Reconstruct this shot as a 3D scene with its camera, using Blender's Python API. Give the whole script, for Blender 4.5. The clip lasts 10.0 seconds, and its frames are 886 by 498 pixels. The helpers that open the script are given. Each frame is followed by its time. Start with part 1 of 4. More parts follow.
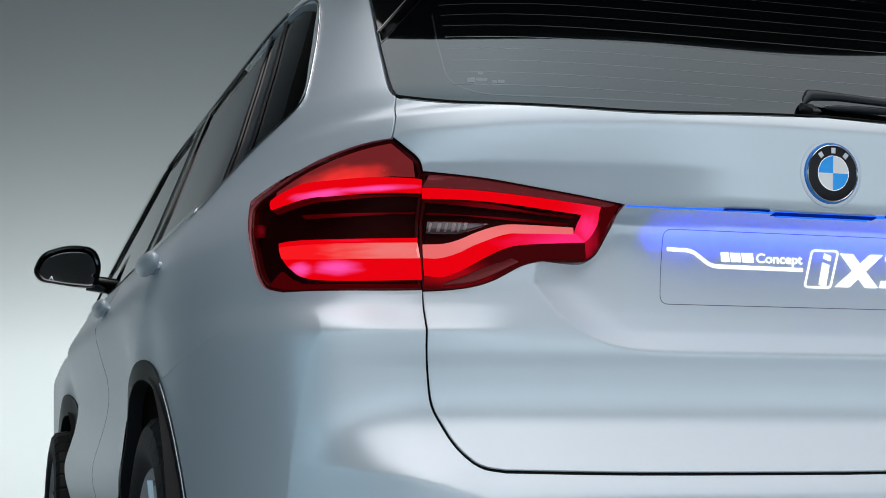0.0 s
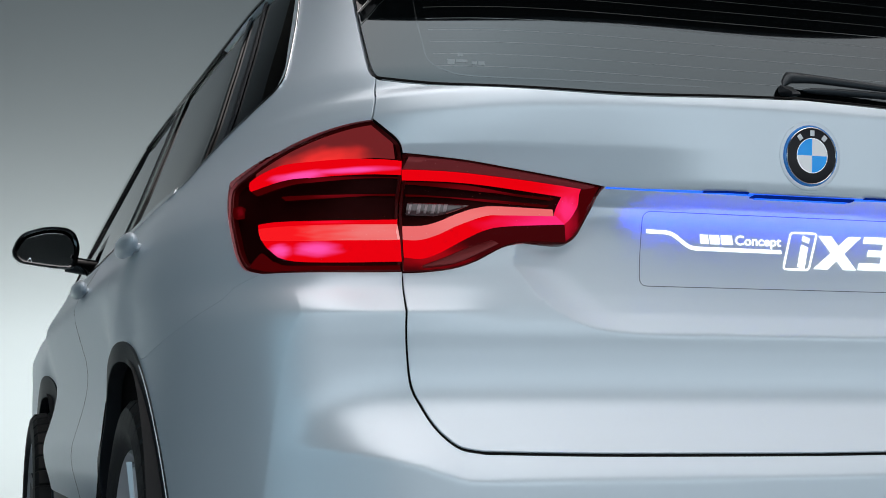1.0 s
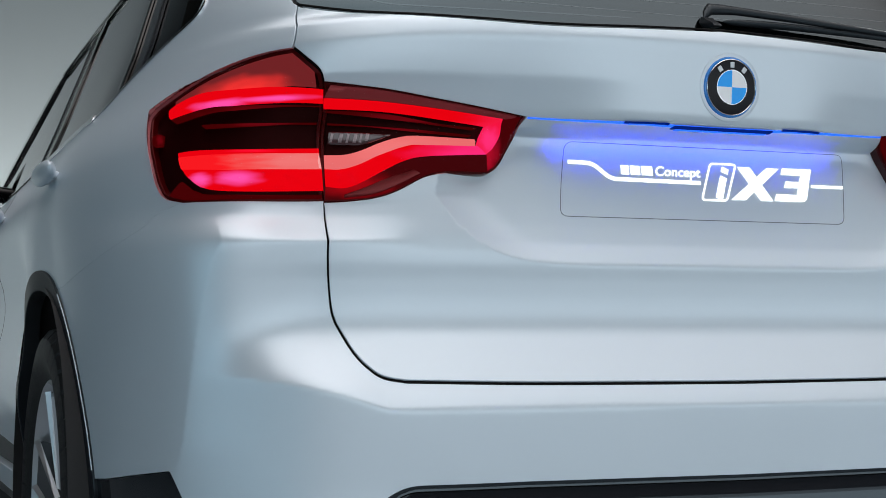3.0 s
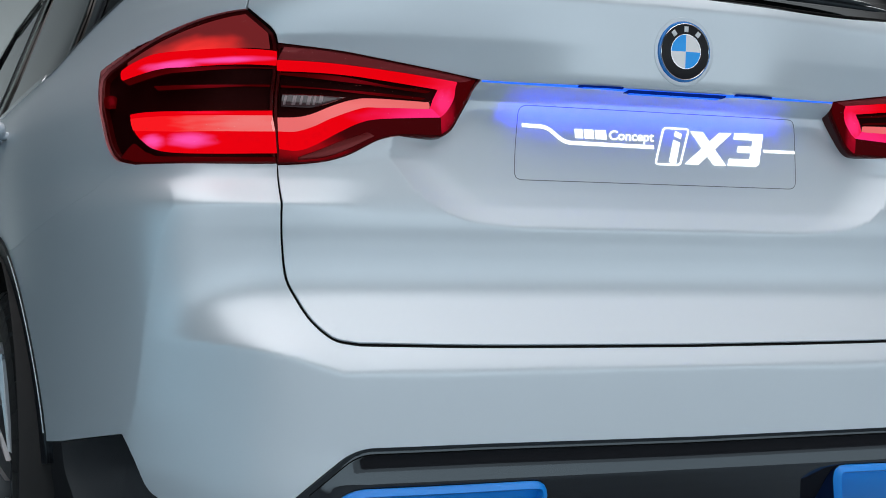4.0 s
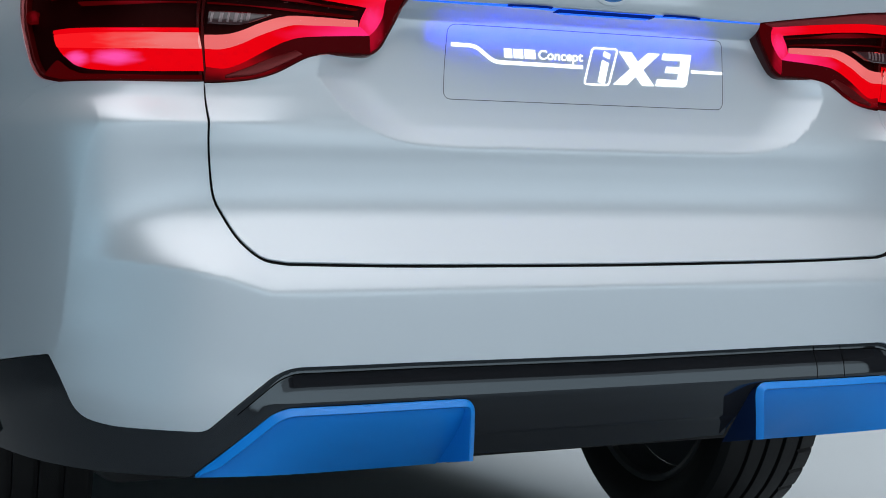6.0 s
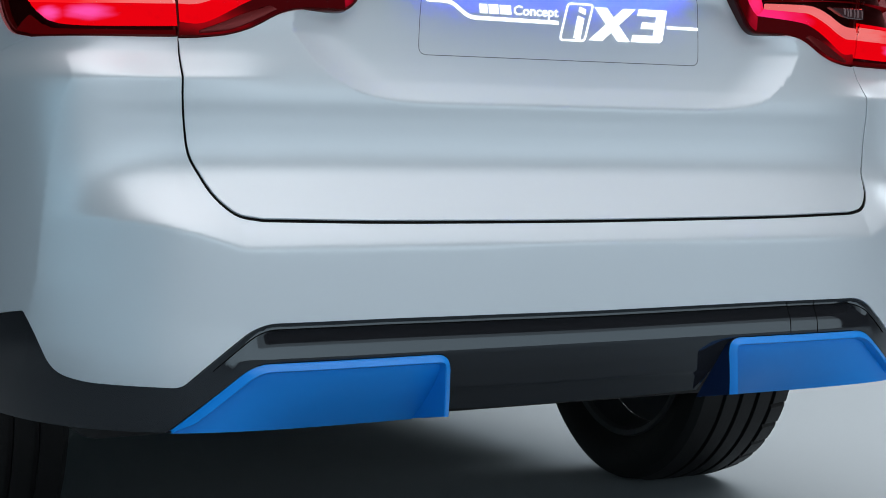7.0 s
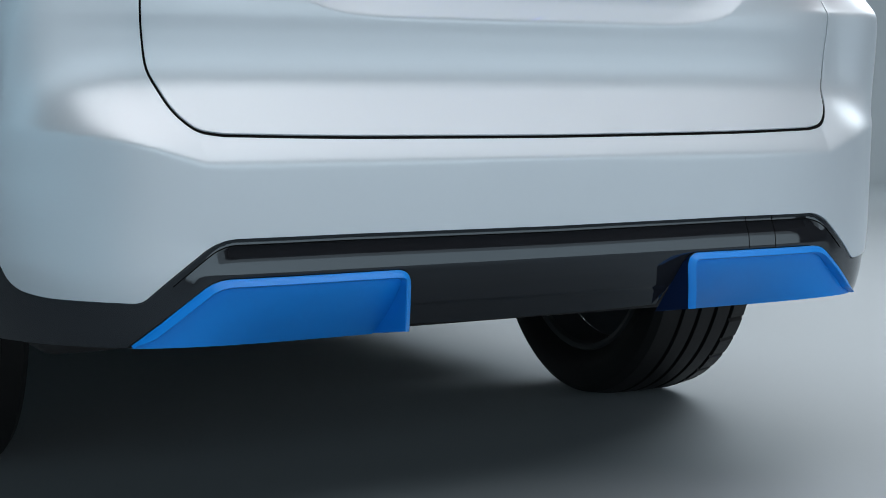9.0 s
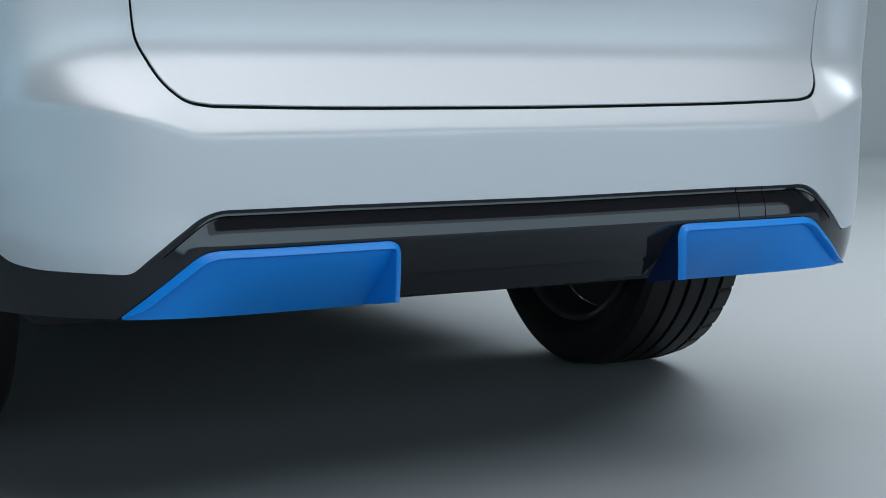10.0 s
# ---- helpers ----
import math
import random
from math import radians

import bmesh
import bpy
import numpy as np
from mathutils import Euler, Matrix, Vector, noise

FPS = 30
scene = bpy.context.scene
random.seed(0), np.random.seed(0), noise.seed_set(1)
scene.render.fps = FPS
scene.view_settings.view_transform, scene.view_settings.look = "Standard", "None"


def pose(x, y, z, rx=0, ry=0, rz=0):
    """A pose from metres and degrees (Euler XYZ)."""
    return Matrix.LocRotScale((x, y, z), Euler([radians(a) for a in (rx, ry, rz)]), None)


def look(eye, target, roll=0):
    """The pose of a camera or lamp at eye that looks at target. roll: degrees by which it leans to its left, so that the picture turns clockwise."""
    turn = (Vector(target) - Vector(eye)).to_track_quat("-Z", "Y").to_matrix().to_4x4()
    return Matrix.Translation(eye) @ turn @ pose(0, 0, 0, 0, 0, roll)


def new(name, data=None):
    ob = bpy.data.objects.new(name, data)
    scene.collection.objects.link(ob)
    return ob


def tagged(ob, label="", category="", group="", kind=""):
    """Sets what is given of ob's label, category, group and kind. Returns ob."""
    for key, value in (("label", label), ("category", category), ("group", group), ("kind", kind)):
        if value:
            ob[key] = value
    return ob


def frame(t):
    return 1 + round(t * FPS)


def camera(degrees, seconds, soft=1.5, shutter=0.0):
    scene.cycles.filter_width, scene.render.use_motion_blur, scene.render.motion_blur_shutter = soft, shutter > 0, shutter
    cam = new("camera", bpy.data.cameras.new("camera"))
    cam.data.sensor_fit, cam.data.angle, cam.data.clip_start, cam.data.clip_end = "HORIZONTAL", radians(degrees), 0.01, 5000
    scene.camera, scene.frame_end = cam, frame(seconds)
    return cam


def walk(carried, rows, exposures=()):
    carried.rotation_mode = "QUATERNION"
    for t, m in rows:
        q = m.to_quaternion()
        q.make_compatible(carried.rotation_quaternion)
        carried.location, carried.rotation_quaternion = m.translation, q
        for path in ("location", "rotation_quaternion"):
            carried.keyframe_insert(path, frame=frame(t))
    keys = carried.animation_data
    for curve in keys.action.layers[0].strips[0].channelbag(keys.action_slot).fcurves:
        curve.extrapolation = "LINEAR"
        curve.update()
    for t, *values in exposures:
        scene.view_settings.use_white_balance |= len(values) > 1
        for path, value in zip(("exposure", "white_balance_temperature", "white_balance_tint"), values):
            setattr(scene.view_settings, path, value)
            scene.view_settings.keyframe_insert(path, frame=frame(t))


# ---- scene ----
DEGREES = 32.38
EYE = (-1.2853, -1.9768, 0.6609)
cam = camera(DEGREES, 10.0, 0.9)
walk(cam, [
    (0.0, pose(*EYE, 97.345, 0.258, -17.719)),
    (0.5, pose(*EYE, 97.089, 0.295, -18.001)),
    (1.0, pose(*EYE, 96.657, 0.274, -18.482)),
    (1.5, pose(*EYE, 96.055, 0.257, -19.064)),
    (2.0, pose(*EYE, 95.420, 0.331, -19.772)),
    (2.5, pose(*EYE, 94.743, 0.358, -20.556)),
    (4.0, pose(*EYE, 92.604, 0.285, -23.160)),
    (4.5, pose(*EYE, 92.025, 0.195, -23.915)),
    (5.0, pose(*EYE, 91.207, 0.279, -24.628)),
    (5.5, pose(*EYE, 90.386, 0.247, -25.267)),
    (7.0, pose(*EYE, 87.924, 0.238, -26.760)),
    (7.5, pose(*EYE, 87.072, 0.194, -27.132)),
    (8.0, pose(*EYE, 86.187, 0.203, -27.544)),
    (8.5, pose(*EYE, 85.452, 0.196, -27.878)),
    (9.0, pose(*EYE, 84.740, 0.170, -28.237)),
    (9.5, pose(*EYE, 84.119, 0.170, -28.464)),
    (10.0, pose(*EYE, 83.657, 0.153, -28.604)),
])

# ---- light: a studio with softboxes overhead and behind, a washed backdrop and added fills ----
world = bpy.data.worlds.new("studio_air")
scene.world = world
world.use_nodes = True
world.node_tree.nodes["Background"].inputs[0].default_value = (0.50, 0.58, 0.66, 1)
world.node_tree.nodes["Background"].inputs[1].default_value = 0.12
scene.view_settings.exposure = 0.0


def softbox(name, eye, target, wide, deep, watts, colour=(1, 1, 1), cone=180):
    lamp = bpy.data.lights.new(name, "AREA")
    lamp.shape, lamp.size, lamp.size_y, lamp.energy, lamp.color = "RECTANGLE", wide, deep, watts, colour
    lamp.spread = radians(cone)
    ob = new(name, lamp)
    ob.matrix_world = look(eye, target)
    return ob


softbox("overhead_softbox", (2.2, 0.5, 4.6), (2.2, 0.52, 0.0), 8.8, 7.2, 202, (1.0, 0.945, 0.935), 104)
softbox("key_softbox", (1.8, -3.7, 5.2), (1.4, 0.3, 0.0), 9.0, 1.5, 27, (0.94, 0.97, 1.0), 110)
# two fills added behind to lift the tail; no such panels known
softbox("wall_fill_behind", (0.8, -6.6, 1.20), (0.7, 0.0, 1.15), 16.5, 2.2, 154, (0.835, 0.935, 1.0), 150)
softbox("upper_wall_fill", (0.8, -6.6, 3.2), (0.7, 0.0, 2.2), 16.5, 1.8, 52, (0.86, 0.945, 1.0), 150)
softbox("backdrop_wash", (1.6, 8.20, 0.16), (1.6, 10.0, 1.0), 8.4, 0.2, 305, (1.0, 0.97, 0.90), 130)
# fills added for the blue left flank, right floor and right wall
softbox("blue_side_fill", (-9.4, -2.9, 1.15), (-0.9, -0.6, 0.95), 11.0, 2.1, 64, (0.52, 0.83, 1.0), 130)
softbox("right_floor_fill", (6.2, 3.4, 5.2), (1.9, -1.0, 0.0), 4.8, 4.4, 235, (0.90, 0.96, 1.0), 90)
softbox("right_wall_fill", (5.5, 4.4, 5.3), (10.6, 6.8, 0.2), 5.0, 0.6, 330, (0.92, 0.97, 1.0), 150)
softbox("plate_light_strip", (0.0, 0.122, 1.008), (0.0, 0.162, 0.984), 0.50, 0.006, 0.18, (0.0, 0.030, 1.0), 100)

# ---- materials ----
def material(name):
    m = bpy.data.materials.new(name)
    m.use_nodes = True
    m.node_tree.nodes.clear()
    return m, m.node_tree.nodes, m.node_tree.links


def surface(name, colour, rough=0.5, metal=0.0, coat=0.0, grain=0.0, grain_size=400.0, blotch=0.06, blotch_size=6.0, rough_var=0.05, spec=0.5, graze=None, tint=None):
    """A painted, plastic, rubber or metal surface with fine relief and slow variation."""
    m, n, l = material(name)
    out, b = n.new("ShaderNodeOutputMaterial"), n.new("ShaderNodeBsdfPrincipled")
    l.new(b.outputs[0], out.inputs[0])
    tex = n.new("ShaderNodeTexCoord")
    slow = n.new("ShaderNodeTexNoise")
    slow.inputs["Scale"].default_value, slow.inputs["Detail"].default_value = blotch_size, 4
    l.new(tex.outputs["Object"], slow.inputs["Vector"])
    mix = n.new("ShaderNodeMix")
    mix.data_type = "RGBA"
    mix.inputs[6].default_value = (*[c * (1 - blotch) for c in colour], 1)
    mix.inputs[7].default_value = (*[min(1, c * (1 + blotch)) for c in colour], 1)
    l.new(slow.outputs[0], mix.inputs[0])
    l.new(mix.outputs[2], b.inputs["Base Color"])
    span = n.new("ShaderNodeMapRange")
    span.inputs["To Min"].default_value, span.inputs["To Max"].default_value = max(0.02, rough - rough_var), rough + rough_var
    l.new(slow.outputs[0], span.inputs[0])
    if graze is None:
        l.new(span.outputs[0], b.inputs["Roughness"])
    else:
        face, sheen = n.new("ShaderNodeLayerWeight"), n.new("ShaderNodeMix")
        face.inputs[0].default_value = 0.5
        far = n.new("ShaderNodeMath")
        far.operation = "POWER"
        far.inputs[1].default_value = 2.0
        l.new(face.outputs["Facing"], far.inputs[0])
        l.new(far.outputs[0], sheen.inputs[0])
        l.new(span.outputs[0], sheen.inputs[2])
        sheen.inputs[3].default_value = graze
        l.new(sheen.outputs[0], b.inputs["Roughness"])
    if tint:
        b.inputs["Specular Tint"].default_value = (*tint, 1)
    b.inputs["Metallic"].default_value = metal
    b.inputs["Coat Weight"].default_value = coat
    b.inputs["Coat Roughness"].default_value = 0.06
    b.inputs["Specular IOR Level"].default_value = spec
    if grain:
        fine = n.new("ShaderNodeTexNoise")
        fine.inputs["Scale"].default_value, fine.inputs["Detail"].default_value = grain_size, 2
        l.new(tex.outputs["Object"], fine.inputs["Vector"])
        bump = n.new("ShaderNodeBump")
        bump.inputs["Strength"].default_value, bump.inputs["Distance"].default_value = grain, 0.002
        l.new(fine.outputs[0], bump.inputs["Height"])
        l.new(bump.outputs[0], b.inputs["Normal"])
    return m


def glowing(name, colour, strength):
    m, n, l = material(name)
    out, e = n.new("ShaderNodeOutputMaterial"), n.new("ShaderNodeEmission")
    e.inputs[0].default_value, e.inputs[1].default_value = (*colour, 1), strength
    l.new(e.outputs[0], out.inputs[0])
    return m


def clear(name, tint, rough=0.02, ior=1.5):
    """A thin clear cover: tinted see-through with a Fresnel gloss."""
    m, n, l = material(name)
    out, mix = n.new("ShaderNodeOutputMaterial"), n.new("ShaderNodeMixShader")
    t, g, f = n.new("ShaderNodeBsdfTransparent"), n.new("ShaderNodeBsdfGlossy"), n.new("ShaderNodeFresnel")
    t.inputs[0].default_value = (*tint, 1)
    g.inputs["Roughness"].default_value = rough
    f.inputs[0].default_value = ior
    l.new(f.outputs[0], mix.inputs[0])
    l.new(t.outputs[0], mix.inputs[1])
    l.new(g.outputs[0], mix.inputs[2])
    l.new(mix.outputs[0], out.inputs[0])
    return m


PAINT = surface("satin_silver_paint", (0.57, 0.64, 0.70), 0.37, 0.32, 0.0, 0.02, 900, 0.03, 3.0, 0.03, spec=0.45, graze=0.28)
CLADDING = surface("gloss_grey_cladding", (0.014, 0.015, 0.018), 0.05, 0.0, 0.0, 0.0, blotch=0.08, rough_var=0.015, spec=0.68, tint=(0.75, 0.90, 1.0))
# the blue trim again, darkened to paint in the flank's shade
SHADED_BLUE = surface("shaded_blue_flank", (0.004, 0.018, 0.075), 0.3)
SATIN_BLACK = surface("satin_black_plastic", (0.010, 0.011, 0.013), 0.42, 0.0, 0.0, 0.10, 700, spec=0.3, tint=(0.70, 0.88, 1.0))
GLOSS_BLACK = surface("gloss_black", (0.004, 0.004, 0.0045), 0.08, 0.0, 0.0)
RUBBER = surface("tyre_rubber", (0.009, 0.009, 0.0095), 0.5, 0.0, 0.0, 0.35, 500, 0.15, spec=0.25)
DARK = surface("dark_underside", (0.012, 0.012, 0.013), 0.8)
BLUE = surface("satin_blue_trim", (0.006, 0.235, 0.76), 0.34, 0.0, 0.0, 0.03, 900, 0.04, spec=0.35)
CHROME = surface("satin_chrome", (0.72, 0.73, 0.75), 0.16, 1.0, 0.0)
SILVER_RIM = surface("silver_alloy", (0.55, 0.57, 0.60), 0.4, 0.9, 0.0)
BLACK_RIM = surface("dark_alloy", (0.07, 0.073, 0.08), 0.35, 0.5, 0.0)
# lens reflections of floor and softbox, painted as the facets' own colour
FACET_REFLECTION = surface("painted_facet_reflection", (0.11, 0.030, 0.034), 0.22, 0.0, 0.3)
EDGE_REFLECTION = surface("painted_top_reflection", (0.25, 0.11, 0.125), 0.25, 0.0, 0.3)
LAMP_RIM = surface("lamp_rim_plastic", (0.040, 0.002, 0.003), 0.3, 0.0, 0.0, spec=0.3)
LAMP_BED = surface("lamp_housing", (0.009, 0.0004, 0.0006), 0.5, 0.0, 0.0, spec=0.15)


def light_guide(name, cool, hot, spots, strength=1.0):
    """The glow of a lit light guide or lamp part, hotter spots painted into its emission; a spot: place and reach as
    shares of the part's own length and height.
    """
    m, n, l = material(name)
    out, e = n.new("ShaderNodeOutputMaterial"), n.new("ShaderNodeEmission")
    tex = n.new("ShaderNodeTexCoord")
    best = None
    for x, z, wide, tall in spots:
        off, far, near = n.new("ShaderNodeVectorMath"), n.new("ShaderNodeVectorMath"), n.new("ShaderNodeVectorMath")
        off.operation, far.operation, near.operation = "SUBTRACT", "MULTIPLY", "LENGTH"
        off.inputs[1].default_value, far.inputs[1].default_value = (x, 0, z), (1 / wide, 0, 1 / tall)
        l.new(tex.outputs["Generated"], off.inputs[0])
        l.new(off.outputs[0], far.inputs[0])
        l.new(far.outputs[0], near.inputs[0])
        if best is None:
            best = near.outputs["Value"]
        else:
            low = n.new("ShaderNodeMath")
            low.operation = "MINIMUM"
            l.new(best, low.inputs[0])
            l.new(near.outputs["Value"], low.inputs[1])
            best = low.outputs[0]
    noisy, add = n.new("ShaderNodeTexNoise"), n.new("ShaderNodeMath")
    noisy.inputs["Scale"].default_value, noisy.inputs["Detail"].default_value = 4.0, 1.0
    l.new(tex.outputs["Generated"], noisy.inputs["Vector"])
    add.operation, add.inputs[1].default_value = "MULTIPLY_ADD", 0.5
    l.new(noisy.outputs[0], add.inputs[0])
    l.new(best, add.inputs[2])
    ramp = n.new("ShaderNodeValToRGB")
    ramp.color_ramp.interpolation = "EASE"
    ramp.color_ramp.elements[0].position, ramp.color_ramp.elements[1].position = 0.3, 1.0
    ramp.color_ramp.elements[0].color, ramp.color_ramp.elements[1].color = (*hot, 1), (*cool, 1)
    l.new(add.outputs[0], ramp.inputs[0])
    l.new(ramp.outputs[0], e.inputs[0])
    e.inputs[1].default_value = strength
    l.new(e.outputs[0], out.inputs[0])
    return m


RED, PINK = (0.86, 0.001, 0.010), (1.08, 0.16, 0.80)
# softbox light reflected on the shelf, painted as the shelf's own glow
SHELF_REFLECTION = light_guide("painted_shelf_reflection", (0.86, 0.31, 0.31), (0.92, 0.38, 0.38), [(0.5, 0.5, 0.6, 0.9)])
RED_GLOW = light_guide("lit_red_guide", RED, (1.05, 0.01, 0.06), [(0.5, 0.5, 0.3, 0.4)])
DIM_GLOW = light_guide("dim_red_guide", (0.055, 0.001, 0.002), (0.14, 0.004, 0.010), [(0.5, 0.5, 0.5, 0.8)])
RED_LENS = clear("red_lens", (0.95, 0.50, 0.50), 0.05, 1.045)
REVERSE = surface("clear_reflector", (0.22, 0.155, 0.16), 0.3, 0.3, 0.3, 0.15, 160)
CELL = surface("dark_clear_cell", (0.050, 0.018, 0.020), 0.12, 0.0, 0.3)
BLUE_GLOW = glowing("lit_blue_strip", (0.02, 0.13, 1.0), 1.6)
WHITE_GLOW = glowing("lit_white_sign", (0.93, 0.96, 1.0), 1.6)
FLOOR = surface("studio_floor", (0.218, 0.252, 0.275), 0.8, 0.0, 0.0, 0.08, 120, 0.05, 0.7, 0.06, spec=0.2)
DARK_WALL = surface("dark_studio_wall", (0.07, 0.075, 0.07), 0.8, 0.0, 0.0, 0.05, 60, 0.04, 0.3)
BLACKOUT = surface("studio_black", (0.03, 0.03, 0.03), 0.9)
# blue strip light inside the slots, painted as their own dim glow
SLOT_BLUE = glowing("blue_slot_spill", (0.003, 0.025, 0.28), 0.6)
BADGE_BLUE = surface("badge_blue_enamel", (0.004, 0.36, 1.0), 0.3, 0.0, 0.1, spec=0.3)
BADGE_WHITE = surface("badge_white_enamel", (0.75, 0.76, 0.78), 0.2, 0.0, 0.5)
SIDE_GLASS = surface("dark_side_glass", (0.002, 0.0022, 0.0022), 0.03, 0.0, 0.0, blotch=0.02, rough_var=0.01, spec=0.08)
# near-black for shade painted into gaps and the lip groove, and for seams
GAP_DARK = surface("gap_dark", (0.003, 0.003, 0.003), 0.9, spec=0.1)


# ---- building tools ----
from mathutils import geometry


def mesh_object(name, verts, faces, mat, parent=None, label="", normals=None, smooth=True):
    me = bpy.data.meshes.new(name)
    me.from_pydata([tuple(map(float, v)) for v in verts], [], [tuple(map(int, f)) for f in faces])
    me.update()
    if smooth:
        me.polygons.foreach_set("use_smooth", [True] * len(me.polygons))
    if normals is not None:
        me.normals_split_custom_set_from_vertices([tuple(map(float, v)) for v in normals])
    me.materials.append(mat)
    ob = new(name, me)
    ob.parent = parent
    return tagged(ob, label)


def part(name, bm, mat, parent, label="", smooth=True, angle=35):
    """Links a bmesh as one mesh object under a thing or a part."""
    me = bpy.data.meshes.new(name)
    bmesh.ops.recalc_face_normals(bm, faces=bm.faces)
    bm.to_mesh(me)
    bm.free()
    if smooth:
        me.polygons.foreach_set("use_smooth", [True] * len(me.polygons))
        me.set_sharp_from_angle(angle=radians(angle))
    me.materials.append(mat)
    ob = new(name, me)
    ob.parent = parent
    return tagged(ob, label)


def rounded(points, radius=0.0, step=0.008, closed=True):
    """A dense outline through sketched corners, each rounded by radius or by its own third number."""
    pts = [np.array(p[:2], float) for p in points]
    rads = [p[2] if len(p) > 2 else radius for p in points]
    n, out = len(pts), []
    for i in range(n):
        a, b, c = pts[i - 1], pts[i], pts[(i + 1) % n]
        if not closed and i in (0, n - 1):
            out.append(b)
            continue
        la, lc = np.linalg.norm(a - b), np.linalg.norm(c - b)
        r = min(rads[i], 0.48 * la, 0.48 * lc)
        if r < 1e-5:
            out.append(b)
            continue
        p, q = b + (a - b) / la * r, b + (c - b) / lc * r
        m = max(3, int(r / step * 2) + 2)
        for k in np.linspace(0, 1, m):
            out.append((1 - k) ** 2 * p + 2 * k * (1 - k) * b + k * k * q)
    dense, m = [], len(out)
    for i in range(m if closed else m - 1):
        a, b = out[i], out[(i + 1) % m]
        d = np.linalg.norm(b - a)
        if d < 1e-6:
            continue
        k = max(1, int(math.ceil(d / step)))
        dense += [a + (b - a) * j / k for j in range(k)]
    if not closed:
        dense.append(out[-1])
    return np.array(dense)


def flowing(points, step=0.008):
    """A smooth open curve through a few sketched points."""
    p = np.array(points, float)
    p = np.vstack([2 * p[0] - p[1], p, 2 * p[-1] - p[-2]])
    out = []
    for i in range(1, len(p) - 2):
        a, b, c, d = p[i - 1:i + 3]
        k = max(2, int(np.linalg.norm(c - b) / step))
        for t in np.arange(k) / k:
            out.append(0.5 * (2 * b + (c - a) * t + (2 * a - 5 * b + 4 * c - d) * t * t + (3 * b - a - 3 * c + d) * t ** 3))
    out.append(p[-2])
    return np.array(out)


def area2(loop):
    x, y = loop[:, 0], loop[:, 1]
    return float(np.sum(x * np.roll(y, -1) - np.roll(x, -1) * y))


def inset(loop, d):
    """The outline moved inwards by d (minus: outwards)."""
    t = np.roll(loop, -1, 0) - np.roll(loop, 1, 0)
    t /= np.linalg.norm(t, axis=1, keepdims=True) + 1e-9
    nrm = np.stack([-t[:, 1], t[:, 0]], 1) * (1 if area2(loop) > 0 else -1)
    return loop + nrm * d


def inside(pts, loop):
    x, y = pts[:, 0][:, None], pts[:, 1][:, None]
    a, b = loop, np.roll(loop, -1, 0)
    cross = (a[None, :, 1] > y) != (b[None, :, 1] > y)
    den = np.where(np.abs(b[:, 1] - a[:, 1]) < 1e-12, 1e-12, b[:, 1] - a[:, 1])
    at = (b[:, 0] - a[:, 0]) * (y - a[:, 1]) / den + a[:, 0]
    return (np.sum(cross & (x < at), 1) % 2) == 1


def edge_distance(pts, loop):
    a, b = loop, np.roll(loop, -1, 0)
    ab = b - a
    best = np.full(len(pts), 1e9)
    for i in range(0, len(pts), 4000):
        p = pts[i:i + 4000, None, :] - a[None]
        k = np.clip((p * ab).sum(-1) / ((ab * ab).sum(-1) + 1e-12), 0, 1)
        best[i:i + 4000] = np.linalg.norm(p - k[..., None] * ab, axis=-1).min(1)
    return best


def fill(outer, holes, step_s, step_z, rows=()):
    """Points and triangles that fill an outline, less its holes, in the skin's own coordinates."""
    lo, hi = outer.min(0), outer.max(0)
    even = np.arange(lo[1], hi[1], step_z)
    if len(rows):
        rows = np.asarray(rows)
        even = even[np.abs(even[:, None] - rows[None]).min(1) > 0.6 * step_z]
    gx, gz = np.meshgrid(np.arange(lo[0], hi[0], step_s), np.sort(np.concatenate([even, rows])))
    gx = gx + np.where((np.arange(gx.shape[0]) % 2)[:, None] == 1, step_s / 2, 0)
    grid = np.stack([gx.ravel(), gz.ravel()], 1)
    near = 0.55 * min(step_s, step_z)
    keep = inside(grid, outer)
    for h in holes:
        keep &= ~inside(grid, h)
    grid = grid[keep]
    for loop in (outer, *holes):
        grid = grid[edge_distance(grid, loop) > near]
    coords, edges, loops = [], [], []
    for loop in (outer, *holes):
        k = len(coords)
        coords += list(loop)
        edges += [(k + i, k + (i + 1) % len(loop)) for i in range(len(loop))]
    coords += list(grid)
    v, _, f, *_ = geometry.delaunay_2d_cdt([Vector((float(c[0]), float(c[1]))) for c in coords], edges, [], 0, 1e-7)
    v = np.array([(c[0], c[1]) for c in v])
    f = np.array([list(t) for t in f if len(t) == 3])
    mid = v[f].mean(1)
    ok = inside(mid, outer)
    for h in holes:
        ok &= ~inside(mid, h)
    return v, f[ok]


